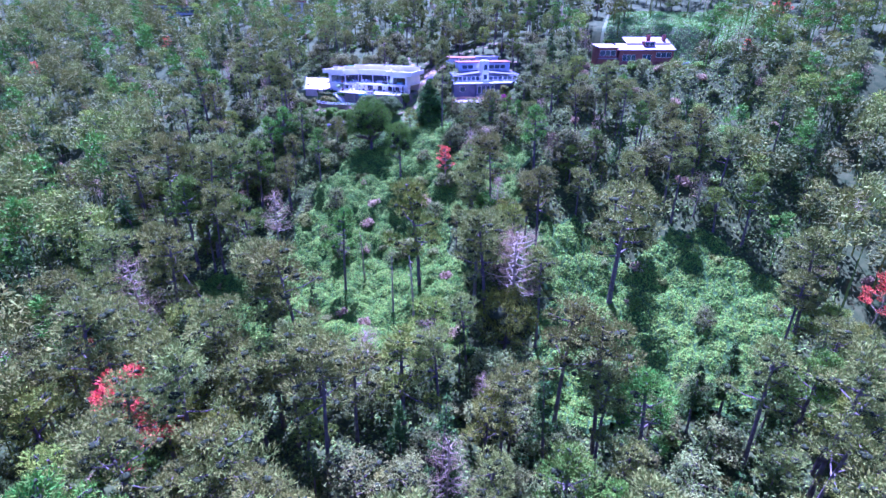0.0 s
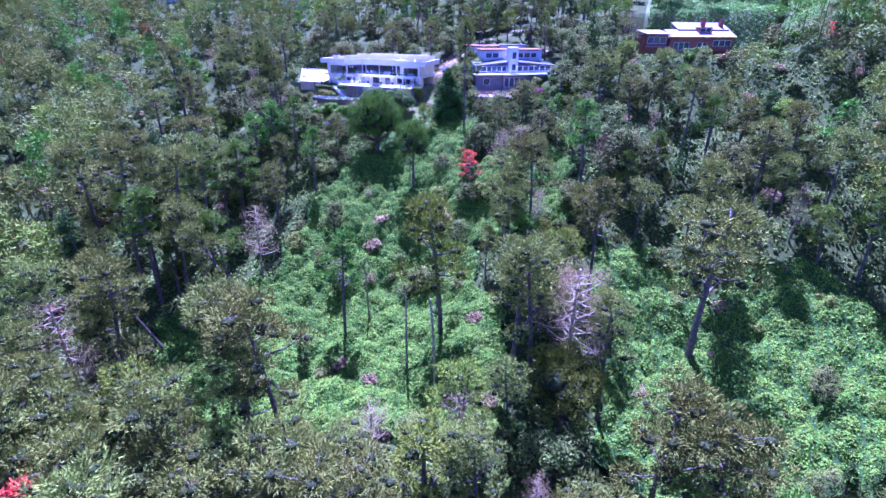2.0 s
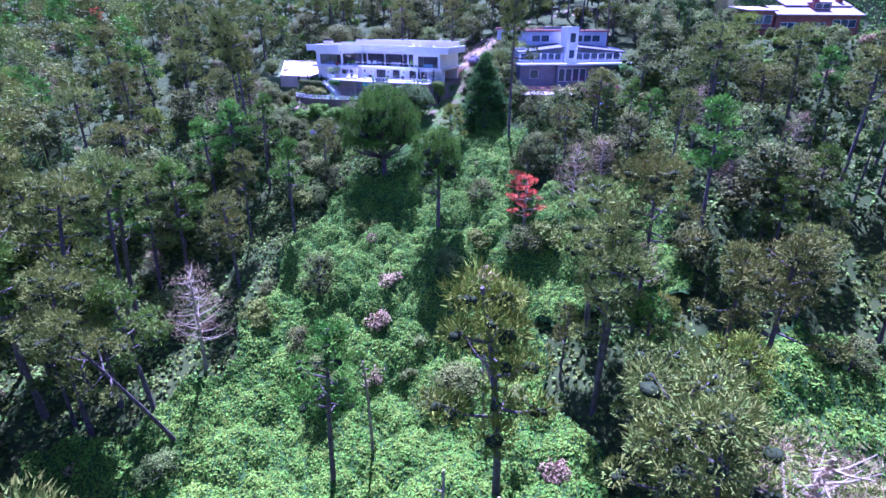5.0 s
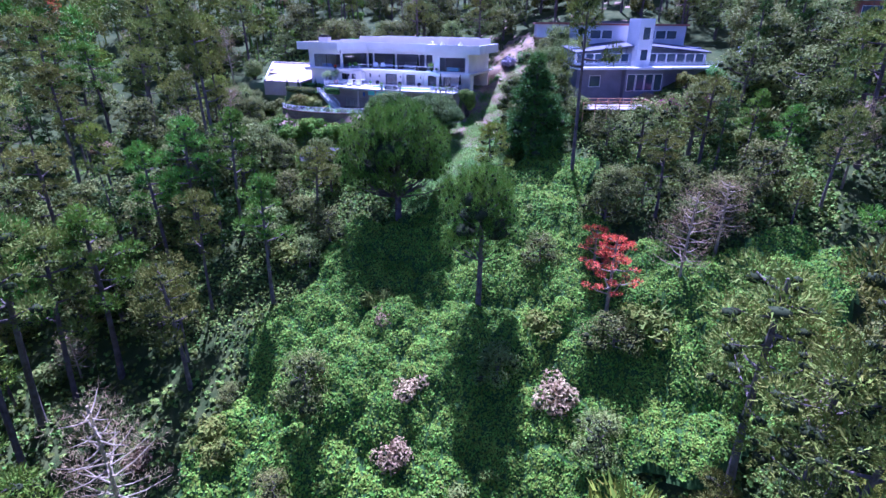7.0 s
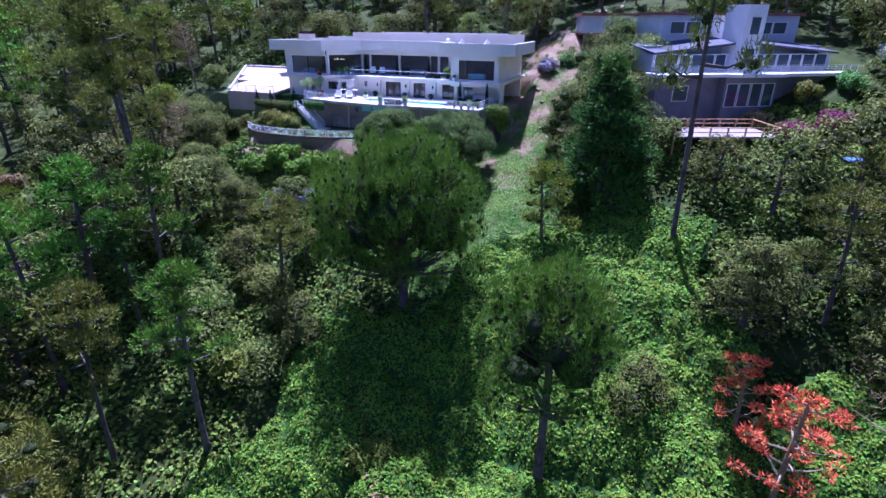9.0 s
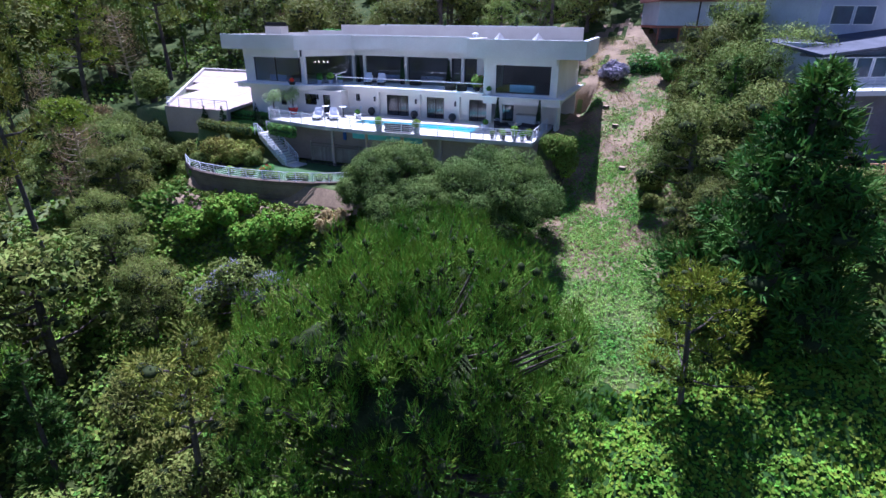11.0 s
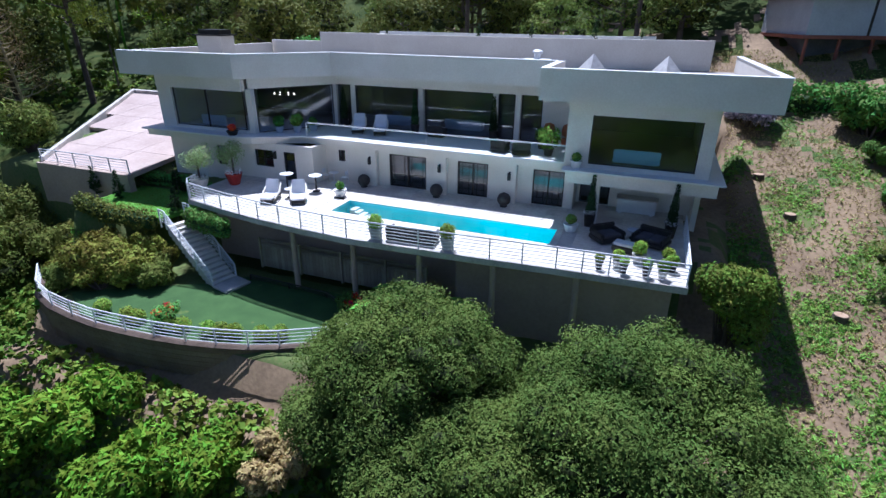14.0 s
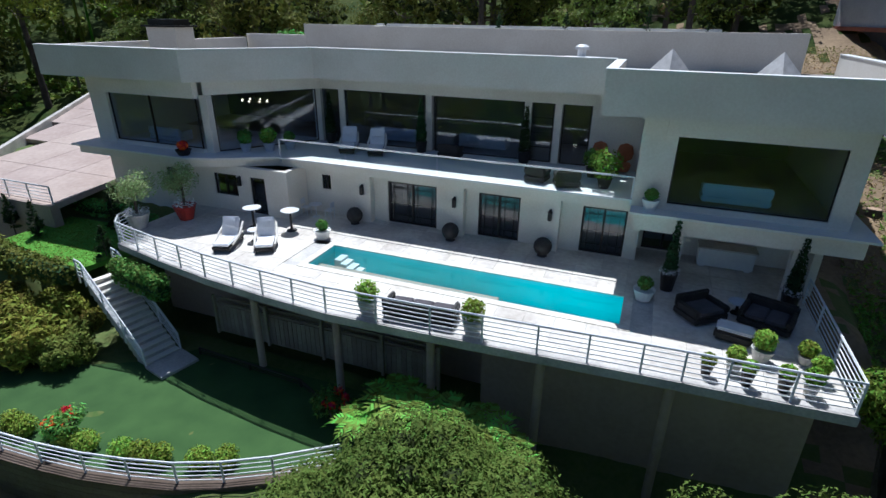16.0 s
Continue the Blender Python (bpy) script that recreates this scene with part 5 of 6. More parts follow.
# ---- plants near the house ----
def ball_plant(name, at, r, h, pot, label, seed, leaf, cat="plant", group="", potmat=None, count=900, size=0.055):
    rng = np.random.default_rng(seed)
    ob = thing(name, at, label, cat, group)
    part("pot", lathe([(r * 0.55, 0), (r * 0.75, pot * 0.7), (r * 0.85, pot), (r * 0.7, pot), (r * 0.68, pot - 0.05)], 16), potmat or M_POT, ob)
    foliage("foliage", leaves([(0, 0, pot + h * 0.5)], [h * 0.55], count, size, rng, 0.95, 0.2, 0.6), leaf, ob)
    part("stem", tube(bmesh.new(), [(0, 0, pot - 0.06), (0, 0, pot + h * 0.6)], [0.05, 0.03], 5), M_BARK, ob)
    return ob

for k, (x, y) in enumerate(((4.5, -2.75), (8.5, -2.6))):
    ball_plant("boxwood_planter", (x, y, 0), 0.45, 0.75, 0.6, "clipped boxwood ball in a round grey pot", 100 + k, M_TOPIARY, "planter", "terrace planters")
for k, (x, y, r, h, p) in enumerate(((15.9, -2.0, 0.34, 0.6, 0.5), (16.7, -1.5, 0.45, 0.8, 0.5), (17.0, -2.1, 0.35, 0.6, 0.6), (17.6, -0.5, 0.6, 1.0, 0.55), (18.0, -2.0, 0.38, 0.65, 0.6), (18.9, -0.2, 0.42, 0.8, 0.4), (19.1, -1.0, 0.42, 0.8, 0.4), (18.7, -1.9, 0.4, 0.8, 0.5))):
    ball_plant("boxwood_planter", (x, y, 0), r * 0.68, h * 0.62, p * 0.8, "clipped yellow-green boxwood in a pale pot", 110 + k, M_TOPIARY, "planter", "corner planters", M_POT if k % 2 else M_BRONZE)
for k, (x, y) in enumerate(((-1.0, 2.75), (13.9, 2.3))):
    ball_plant("flower_bowl", (x, y, 0), 0.5, 0.5, 0.45, "white flowers and leaves in a round white bowl", 130 + k, M_HEDGE, "planter", "pool bowls", M_WHITE, 500, 0.07)
for k, (x, y) in enumerate(((14.75, 3.5), (19.0, 3.4))):
    ob = thing("cypress_planter", (x, y, 0), "slim pencil cypress in a dark pot with white flowers", "planter", "cypress planters")
    part("pot", lathe([(0.24, 0), (0.32, 0.7), (0.34, 0.75), (0.28, 0.75)], 14), M_BRONZE, ob)
    rng = np.random.default_rng(140 + k)
    foliage("crown", leaves([(0, 0, 0.9 + 0.22 * i) for i in range(10)], [0.3 - 0.022 * i for i in range(10)], 1600, 0.06, rng), M_CYPRESS, ob)
    foliage("flower", leaves([(0.25 * math.cos(a), 0.25 * math.sin(a), 0.85) for a in range(6)], [0.16] * 6, 260, 0.045, rng), M_WHITEBLOOM, ob, "small white blooms")
for k, (x, y) in enumerate(((-4.35, 9.3), (1.45, 9.3), (7.25, 9.3))):
    ob = thing("cypress_planter", (x, y, FLOOR2 + 0.03), "slim potted cypress standing by the balcony glass", "planter", "balcony cypresses")
    part("pot", lathe([(0.25, 0), (0.33, 0.6), (0.27, 0.6)], 14), M_BRONZE, ob)
    foliage("crown", leaves([(0, 0, 0.8 + 0.2 * i) for i in range(11)], [0.32 - 0.022 * i for i in range(11)], 1400, 0.06, np.random.default_rng(150 + k)), M_CYPRESS, ob)
for k, (x, y, h, lf, pm) in enumerate(((-7.5, 5.6, 0.7, M_HEDGE, M_BLUEWALL), (-6.4, 6.2, 0.8, M_FERN, M_BLUEWALL), (-5.6, 7.0, 0.5, M_HEDGE, M_BLUEWALL), (11.6, 6.4, 1.3, M_FERN, M_WICKER), (10.9, 8.0, 0.9, M_HEDGE, M_WICKER), (13.6, 4.05, 0.4, M_HEDGE, M_WHITE))):
    ball_plant("balcony_planter", (x, y, FLOOR2 + 0.03), 0.4, h, 0.45, "leafy potted plant on the upper balcony", 160 + k, lf, "planter", "balcony planters", pm, 500, 0.09)
ball_plant("geranium_planter", (-9.9, 3.55, FLOOR2 + 0.03), 0.5, 0.45, 0.3, "red geraniums in a trough on the slab corner", 170, M_RED, "planter", "", M_BRONZE, 400, 0.07)
for k, (x, y, s) in enumerate(((-10.4, 0.4, 1.5), (-9.2, 2.3, 1.6))):
    ob = thing("olive_tree", (x, y, 0), "small silvery olive tree in a pot on the terrace", "tree", "terrace olives")
    part("pot", lathe([(0.35, -0.03), (0.55, 0.6), (0.6, 0.75), (0.5, 0.75)], 16), M_TERRA if k else M_POT, ob)
    part("trunk", tube(bmesh.new(), [(0, 0, 0.6), (0.05, 0, 1.3), (0, 0.05, 2.0)], [0.09, 0.07, 0.05], 7), M_BARK, ob)
    rng = np.random.default_rng(180 + k)
    foliage("crown", leaves([(rng.normal() * 0.35, rng.normal() * 0.35, 2.0 + rng.uniform(-0.4, 0.6)) for _ in range(9)], [0.55] * 9, 2600, 0.07, rng, 1, 0.2, 0.3), M_OLIVE, ob)
    foliage("flower", leaves([(0.4 * math.cos(a), 0.4 * math.sin(a), 0.85) for a in range(6)], [0.22] * 6, 300, 0.05, rng), M_WHITEBLOOM, ob, "white trailing blooms")
# hedges and shrubs
def hedge(name, pts, w, h, z, label, leaf, seed, count=2600, size=0.08):
    rng = np.random.default_rng(seed)
    cs, rs = [], []
    for a, b in zip(pts, pts[1:]):
        L = math.hypot(b[0] - a[0], b[1] - a[1])
        for k in range(max(2, int(L / (w * 0.5)))):
            f = (k + 0.5) / max(2, int(L / (w * 0.5)))
            za = a[2] + (b[2] - a[2]) * f if len(a) > 2 else z
            cs += [(a[0] + (b[0] - a[0]) * f, a[1] + (b[1] - a[1]) * f, za + h * q) for q in (0.3, 0.75)]
            rs += [w * 0.5, w * 0.52]
    ob = thing(name, (0, 0, 0), label, "hedge")
    foliage("foliage", leaves(cs, rs, count, size, rng, 0.8, 0.3, 0.7), leaf, ob)
    bm = bmesh.new()
    for a, b in zip(pts, pts[1:]):
        za, zb = (a[2], b[2]) if len(a) > 2 else (z, z)
        tube(bm, [(a[0], a[1], za + h * 0.4), (b[0], b[1], zb + h * 0.4)], [w * 0.34, w * 0.34], 8)
    part("core", bm, M_CYPRESS, ob)
    return ob

hedge("clipped_hedge", [(-9.0, -2.3), (-7.0, -2.75), (-5.4, -3.0)], 0.9, 1.3, -1.55, "clipped green hedge below the terrace corner", M_HEDGE, 200, 3600)
hedge("clipped_hedge", [(-18.6, -2.4), (-14.5, -3.4), (-10.9, -3.4)], 1.3, 0.9, -1.5, "low rounded hedge edging the upper lawn", M_OAK, 201, 4200)
hedge("clipped_hedge", [(-18.5, 2.9), (-14.0, 2.9), (-11.4, 2.2)], 0.8, 1.0, -1.2, "dark clipped hedge under the railing", M_HEDGE, 202, 2600)
hedge("hill_hedge", [(-18, 23.5), (-10, 23.2)], 1.8, 2.4, 6.2, "clipped green hedge on the hill behind the house", M_HEDGE, 203, 3000, 0.14)
hedge("hill_hedge", [(26, 23), (31, 24), (36, 24)], 2.4, 2.6, 3.6, "bright green hedge beside the dry path", M_HEDGE, 204, 4200, 0.15)
for k, (x, y, s) in enumerate(((-11.2, -5.2, 1.3), (-13.4, -5.6, 1.4), (-12.0, -6.8, 1.1), (-15.4, -5.2, 1.2), (-9.4, -5.4, 0.95), (-14.2, -7.6, 0.9))):
    b = bush("garden_shrub", "rounded olive-yellow shrub above the lower lawn", 210 + k, 2.8, 2.0, 3600, 0.1, M_SHRUB if k < 4 else M_OAK, 14, "shrub", "garden shrubs")
    b.matrix_world = pose(x, y, g(x, y) - 0.1) @ Matrix.Scale(s, 4)
for k, (x, y, s, lf, lab) in enumerate(((31.5, 19.5, 1.6, M_HEDGE, "dense green bush on the dry slope"), (36.5, 21.0, 1.8, M_OAK, "dense grey-green bush on the dry slope"), (-5.5, -13.4, 1.5, M_IVY, "lush green bramble mound"), (-1.8, -14.6, 1.6, M_IVY, "lush green bramble mound"), (-9.5, -14.5, 1.4, M_IVY, "lush green bramble mound"), (1.5, -13.5, 1.2, M_IVY, "lush green bramble mound"),
                                        (-1.5, -19.5, 1.5, M_LAVENDER, "grey-violet flowering spike shrub"), (2.0, -19.0, 1.2, M_LAVENDER, "grey-violet flowering spike shrub"), (5.0, -12.8, 0.9, M_TWIG, "dry reddish shrub by the oak"), (24.0, 20.5, 1.2, M_LAVENDER, "grey-violet flowering spike shrub"),
                                        (31.4, 8.4, 0.8, M_HEDGE, "young green bush on the dry slope"), (30.2, 0.0, 0.8, M_OAK, "young grey-green bush on the slope"), (31.5, 12, 0.9, M_HEDGE, "young green bush on the dry slope"), (31.6, 16.5, 0.7, M_HEDGE, "young green bush on the dry slope"), (30.5, -3, 0.7, M_OAK, "young grey-green bush on the slope"))):
    b = bush("slope_shrub", lab + " below the garden" if 1 < k < 6 else lab + " near the house", 230 + k, 3.2, 2.2, 3200, 0.13, lf, 14, "shrub", "slope shrubs")
    b.matrix_world = pose(x, y, g(x, y) - 0.2) @ Matrix.Scale(s, 4)
w = bush("willow_shrub", "tall pale green feathery shrub at the terrace corner", 250, 2.8, 6.2, 11000, 0.1, M_IVY2, 26, "shrub", "slope shrubs")
w.matrix_world = pose(22.0, -0.8, g(22.0, -0.8) - 0.2)
for k, (x, y) in enumerate(((-9.6, -9.55), (-7.6, -9.7), (-6.9, -9.7), (-4.9, -9.5), (-4.1, -9.4), (-2.6, -9.2), (-1.9, -9.05), (-1.2, -8.9), (0.2, -8.5), (1.0, -8.1))):
    ob = thing("boxwood_ball", (x + 0.3, y + 0.75, -4.2), "small clipped boxwood ball along the lawn rail", "shrub", "lawn boxwoods")
    foliage("foliage", leaves([(0, 0, 0.36)], [0.44], 1100, 0.05, np.random.default_rng(260 + k), 0.9), M_TOPIARY, ob)
    part("stem", tube(bmesh.new(), [(0, 0, -0.05), (0, 0, 0.3)], [0.22, 0.24], 8), M_TOPIARY, ob)
for k, (x, y) in enumerate(((-5.0, -8.6), (3.6, -4.0))):
    ob = bush("rose_bush", "rose bush with bright red flowers by the lawn", 280 + k, 1.5, 1.5, 700, 0.08, M_HEDGE, 8, "shrub", "rose bushes")
    ob.matrix_world = pose(x, y, -4.25)
    foliage("flower", leaves([(math.cos(a) * 0.4, math.sin(a) * 0.4, 0.8 + 0.12 * (a % 3)) for a in range(9)], [0.15] * 9, 420, 0.07, np.random.default_rng(290 + k)), M_RED, ob, "bright red blooms")
# ferns below the terrace
for k, (x, y, s) in enumerate(((5.2, -3.7, 1.2), (7.0, -4.2, 1.3), (8.6, -3.8, 1.1), (6.2, -5.0, 1.2), (9.6, -4.6, 1.0), (4.4, -5.0, 0.9))):
    rng = np.random.default_rng(300 + k)
    ob = thing("tree_fern", (x + 0.9, y - 0.2, -3.7), "bright green tree fern with arching fronds", "fern", "tree ferns")
    part("trunk", tube(bmesh.new(), [(0, 0, -1.2), (0, 0, 1.1 * s)], [0.14, 0.1], 7), M_BARK, ob)
    for j in range(9):
        a = j * 0.698 + rng.uniform(-0.2, 0.2)
        vs, fs = [], []
        for i in range(12):
            f = i / 11
            c = Vector((math.cos(a) * f * 1.3 * s, math.sin(a) * f * 1.3 * s, 1.1 * s + (0.9 * f - 1.15 * f * f) * s))
            side = Vector((-math.sin(a), math.cos(a), 0)) * 0.34 * s * math.sin(math.pi * min(1, f + 0.12)) * 0.9
            back = Vector((math.cos(a), math.sin(a), 0)) * 0.1 * s
            for sg in (-1, 1):
                n0 = len(vs)
                vs += [c, c + side * sg + back * 1.5 + Vector((0, 0, -0.06)), c + side * sg * 0.9 + back * 0.3 + Vector((0, 0, -0.05)), c - back * 0.9]
                fs.append((n0, n0 + 1, n0 + 2, n0 + 3))
        raw("frond", vs, fs, M_FERN, ob)
for k, (x, y, w) in enumerate(((-15.6, -4.0, 1.1), (-13.6, -5.4, 1.2), (-12.4, -4.0, 1.2), (-10.9, -5.6, 1.0), (-10.4, -4.4, 1.0), (-14.8, -6.4, 0.9))):
    b = bush("garden_shrub", "rounded olive-yellow shrub above the lower lawn", 410 + k, 2.8 * w, 2.0 * w, 3600, 0.085, M_SHRUB, 14, "shrub", "garden shrubs")
    b.matrix_world = pose(x, y, max(g(x, y), -4.5))
for k, (x, y, sc) in enumerate(((-26.5, -1.2, 1.2), (-23.8, -1.5, 1.1), (-21.2, -1.3, 1.25), (-29.5, 0.2, 1.3), (-32.0, 3.5, 1.3), (-35.0, 8.0, 1.4), (-18.8, -4.4, 1.0))):
    b = bush("drive_shrub", "rounded grey-green shrub below the driveway wall", 430 + k, 3.2, 3.4, 3200, 0.11, M_OAK, 14, "shrub", "driveway shrubs")
    b.matrix_world = pose(x, y, g(x, y) - 0.2) @ Matrix.Scale(sc, 4)
# the two big oaks below the terrace
for k, (x, y, top, r) in enumerate(((9.6, -9.8, 1.3, 5.0), (18.6, -10.0, 1.6, 5.6), (13.5, -13.0, -0.6, 4.4))):
    rng = np.random.default_rng(320 + k)
    z0 = g(x, y)
    H = top - z0
    ob = thing("live_oak", (x, y, z0), "broad rounded live oak with small grey-green leaves", "tree", "oaks below the terrace")
    bm = bmesh.new()
    tube(bm, [(0, 0, -0.5), (0.1, 0.1, H * 0.3)], [0.42, 0.34], 9)
    cs, rs = [], []
    for i in range(170):
        d = rng.normal(size=3)
        d /= np.linalg.norm(d)
        d[2] = abs(d[2]) * 1.25 - 0.35
        q = rng.uniform(0.66, 1.0)
        c = (d[0] * r * q, d[1] * r * q, H * 0.5 + d[2] * H * 0.44 * q)
        cs.append(c); rs.append(r * rng.uniform(0.13, 0.23))
        if i % 6 == 0:
            tube(bm, [(0.1, 0.1, H * 0.27), (c[0] * 0.5, c[1] * 0.5, H * 0.27 + (c[2] - H * 0.27) * 0.6), c], [0.18, 0.1, 0.03], 5)
    part("trunk", bm, M_BARK, ob)
    crown("crown", tufts(cs, rs, 150000, 0.066, rng, 0.8, 0.5, 0.45, False, 0.55), M_LIVEOAK, ob)
# cypress cones behind and beside the house
for k, (x, y, z, h) in enumerate(((-17.0, -0.6, -1.3, 2.2), (-14.2, 1.9, -1.3, 2.4), (-20.5, 0.2, -1.6, 2.2), (-11.4, -1.0, -1.3, 1.8), (2.5, 20.3, 7.6, 2.6), (7.0, 20.3, 7.6, 2.8), (12.0, 20.3, 7.8, 3.0), (15.5, 20.8, 7.0, 2.8), (-6.5, 21, 7.2, 2.4), (-9, 21, 7.2, 2.2), (18.5, 22, 6.5, 2.8))):
    ob = fir_tree("cypress_shrub", "dense dark green cone-shaped cypress", 350 + k, h, 0.55, 1500, 0.08, M_CYPRESS)
    ob["category"] = "shrub"
    ob["group"] = "clipped cypresses"
    ob.matrix_world = pose(x, y, max(z, g(x, y)) if k > 3 else z - 0.02)

# ---- furniture ----
def lounger(at, rz, label, group):
    ob = thing("sun_lounger", at, label, "lounger", group, rz=rz)
    part("frame", B(-0.42, 0.42, -0.95, 0.95, 0.12, 0.3, bev=0.05), M_WICKER, ob)
    for sx in (-1, 1):
        bm = tube(bmesh.new(), [(sx * 0.45, -0.6, 0.3), (sx * 0.5, 0.2, 0.5), (sx * 0.42, 0.95, 0.85)], [0.05, 0.06, 0.05], 6)
        part("side_arm", bm, M_STUCCO, ob, "pale woven arm")
        for sy in (-0.8, 0.8):
            part("leg", B(sx * 0.36 - 0.03, sx * 0.36 + 0.03, sy - 0.03, sy + 0.03, 0, 0.12), M_WICKER, ob)
    part("mattress", B(-0.38, 0.38, -0.92, 0.35, 0.305, 0.43, bev=0.04), M_CUSHION, ob)
    bm = B(-0.4, 0.4, 0, 0.95, 0, 0.13, bev=0.04)
    bk = part("backrest", bm, M_CUSHION, ob)
    bk.matrix_local = pose(0, 0.34, 0.33, 62, 0, 0)
    pl = part("pillow", B(-0.3, 0.3, 0, 0.4, 0, 0.12, bev=0.05), M_CUSHION, ob)
    pl.matrix_local = pose(0, 0.44, 0.74, 66, 0, 0)
    return ob

lounger((-4.6, 0.3, 0), 20, "dark wicker sun lounger with white cushions", "terrace loungers")
lounger((-2.9, 0.9, 0), 32, "dark wicker sun lounger with white cushions", "terrace loungers")
lounger((-2.4, 8.0, FLOOR2 + 0.03), 22, "dark lounger with white cushions on the balcony", "balcony loungers")
lounger((-0.7, 8.1, FLOOR2 + 0.03), 22, "dark lounger with white cushions on the balcony", "balcony loungers")
def round_table(at, r, h, label, m):
    ob = thing("side_table", at, label, "table", "side tables")
    part("tabletop", lathe([(r, h - 0.04), (r, h)], 20), m, ob)
    part("pedestal", lathe([(r * 0.6, 0), (r * 0.55, 0.05), (0.06, 0.1), (0.06, h - 0.04)], 14), M_WICKER, ob)
round_table((-3.8, 1.2, 0), 0.32, 0.6, "small round dark side table between the loungers", M_STEEL)
for x, y in ((-5.0, 2.6), (-3.0, 3.0)):
    round_table((x, y, 0), 0.45, 1.1, "slender high table with a round grey top", M_STEEL)
round_table((17.2, 2.5, 0), 0.35, 0.5, "small round pale blue side table", M_BLUEWALL)
def sofa(name, at, rz, w, d, label, m=None, cush=None, group=""):
    ob = thing(name, at, label, "sofa", group, rz=rz)
    part("base", B(-w / 2, w / 2, -d / 2, d / 2, 0.05, 0.34, bev=0.06), m or M_WICKER, ob)
    part("backrest", B(-w / 2, w / 2, d / 2 - 0.18, d / 2, 0.345, 0.8, bev=0.06), m or M_WICKER, ob)
    for sx in (-1, 1):
        part("armrest", B(sx * (w / 2 - 0.09) - 0.09, sx * (w / 2 - 0.09) + 0.09, -d / 2, d / 2 - 0.185, 0.345, 0.62, bev=0.05), m or M_WICKER, ob)
    k = max(1, int(w / 0.8))
    for i in range(k):
        x0 = -w / 2 + 0.19 + (w - 0.38) * i / k
        part("cushion", B(x0 + 0.01, x0 + (w - 0.38) / k - 0.01, -d / 2 + 0.04, d / 2 - 0.19, 0.345, 0.48, bev=0.04), cush or M_GREY_CUSHION, ob)
    return ob
sofa("outdoor_sofa", (6.4, -2.2, 0), 184, 2.7, 1.0, "long charcoal outdoor sofa facing the pool")
sofa("lounge_chair", (15.9, 1.7, 0), 40, 1.5, 1.2, "low black lounge chair in the shade", group="loggia chairs")
sofa("lounge_chair", (18.1, 2.0, 0), -20, 1.7, 1.3, "low black lounge chair in the shade", group="loggia chairs")
ot = thing("ottoman", (16.9, 0.5, 0), "dark ottoman with a grey padded top", "ottoman", rz=-12)
part("base", B(-0.6, 0.6, -0.38, 0.38, 0.03, 0.38, bev=0.08), M_WICKER, ot)
part("cushion", B(-0.58, 0.58, -0.36, 0.36, 0.385, 0.5, bev=0.06), M_STEEL, ot, "grey padded top")
sofa("balcony_armchair", (8.6, 6.3, FLOOR2 + 0.03), 170, 1.0, 0.9, "round dark wicker armchair on the balcony", group="balcony chairs")
sofa("balcony_armchair", (10.0, 6.0, FLOOR2 + 0.03), 200, 1.1, 0.9, "round dark wicker armchair on the balcony", cush=M_CUSHION, group="balcony chairs")
sofa("balcony_armchair", (3.4, 8.7, FLOOR2 + 0.03), 180, 1.2, 0.9, "dark wicker chair by the balcony glass", group="balcony chairs")
sofa("curved_sofa", (16.7, 5.6, 3.305), 180, 2.5, 1.0, "pale teal sofa behind the wing window", M_TEAL, M_TEAL)
sofa("white_sofa", (-13.3, 6.0, FLOOR2 + 0.06), 180, 2.4, 1.0, "pale grey sofa behind the corner window", M_BLUEWALL, M_CUSHION)
sofa("living_sofa", (-1.0, 11.4, FLOOR2 + 0.06), 180, 2.8, 1.0, "grey sofa in the dim living room", M_BLUEWALL, M_CUSHION)
sofa("living_sofa", (4.4, 11.6, FLOOR2 + 0.06), 180, 2.8, 1.0, "pale sofa in the dim living room", M_POT, M_CUSHION)
for x in (11.0, 12.2):
    ob = thing("orange_chair", (x, 9.3, FLOOR2 + 0.03), "round-backed rust orange chair against the wall", "chair", "orange chairs")
    part("seat", lathe([(0.28, 0.1), (0.36, 0.4), (0.3, 0.5)], 14), M_ORANGE, ob)
    bm = lathe([(0.1, -0.45), (0.34, -0.3), (0.4, 0.0), (0.3, 0.35), (0.05, 0.45)], 14)
    for v in bm.verts:
        v.co.y *= 0.25
    bk = part("backrest", bm, M_ORANGE, ob)
    bk.matrix_local = pose(0, 0.25, 0.95)
cab = thing("outdoor_bar", (17.1, 6.8, 0), "white outdoor bar cabinet under the wing", "cabinet")
part("body", B(-1.1, 1.1, -0.4, 0.4, 0.08, 0.88, bev=0.01), M_WHITE, cab)
part("countertop", B(-1.18, 1.18, -0.46, 0.46, 0.884, 0.95, bev=0.01), M_STONE, cab)
for sx in (-0.9, 0.9):
    part("leg", B(sx - 0.1, sx + 0.1, -0.35, 0.35, 0, 0.078), M_WHITE, cab)
for x, y in ((-0.55, 5.1), (4.85, 4.95), (9.4, 4.85)):
    ob = thing("stone_sphere", (x, y, 0), "dark stone sphere on a low round base", "ornament", "terrace spheres")
    part("base", lathe([(0.24, 0), (0.2, 0.1)], 14), M_DARKBALL, ob)
    part("sphere", lathe([(0.42 * math.cos(a), 0.47 + 0.42 * math.sin(a)) for a in np.linspace(-1.5, 1.5, 13)], 20), M_DARKBALL, ob)
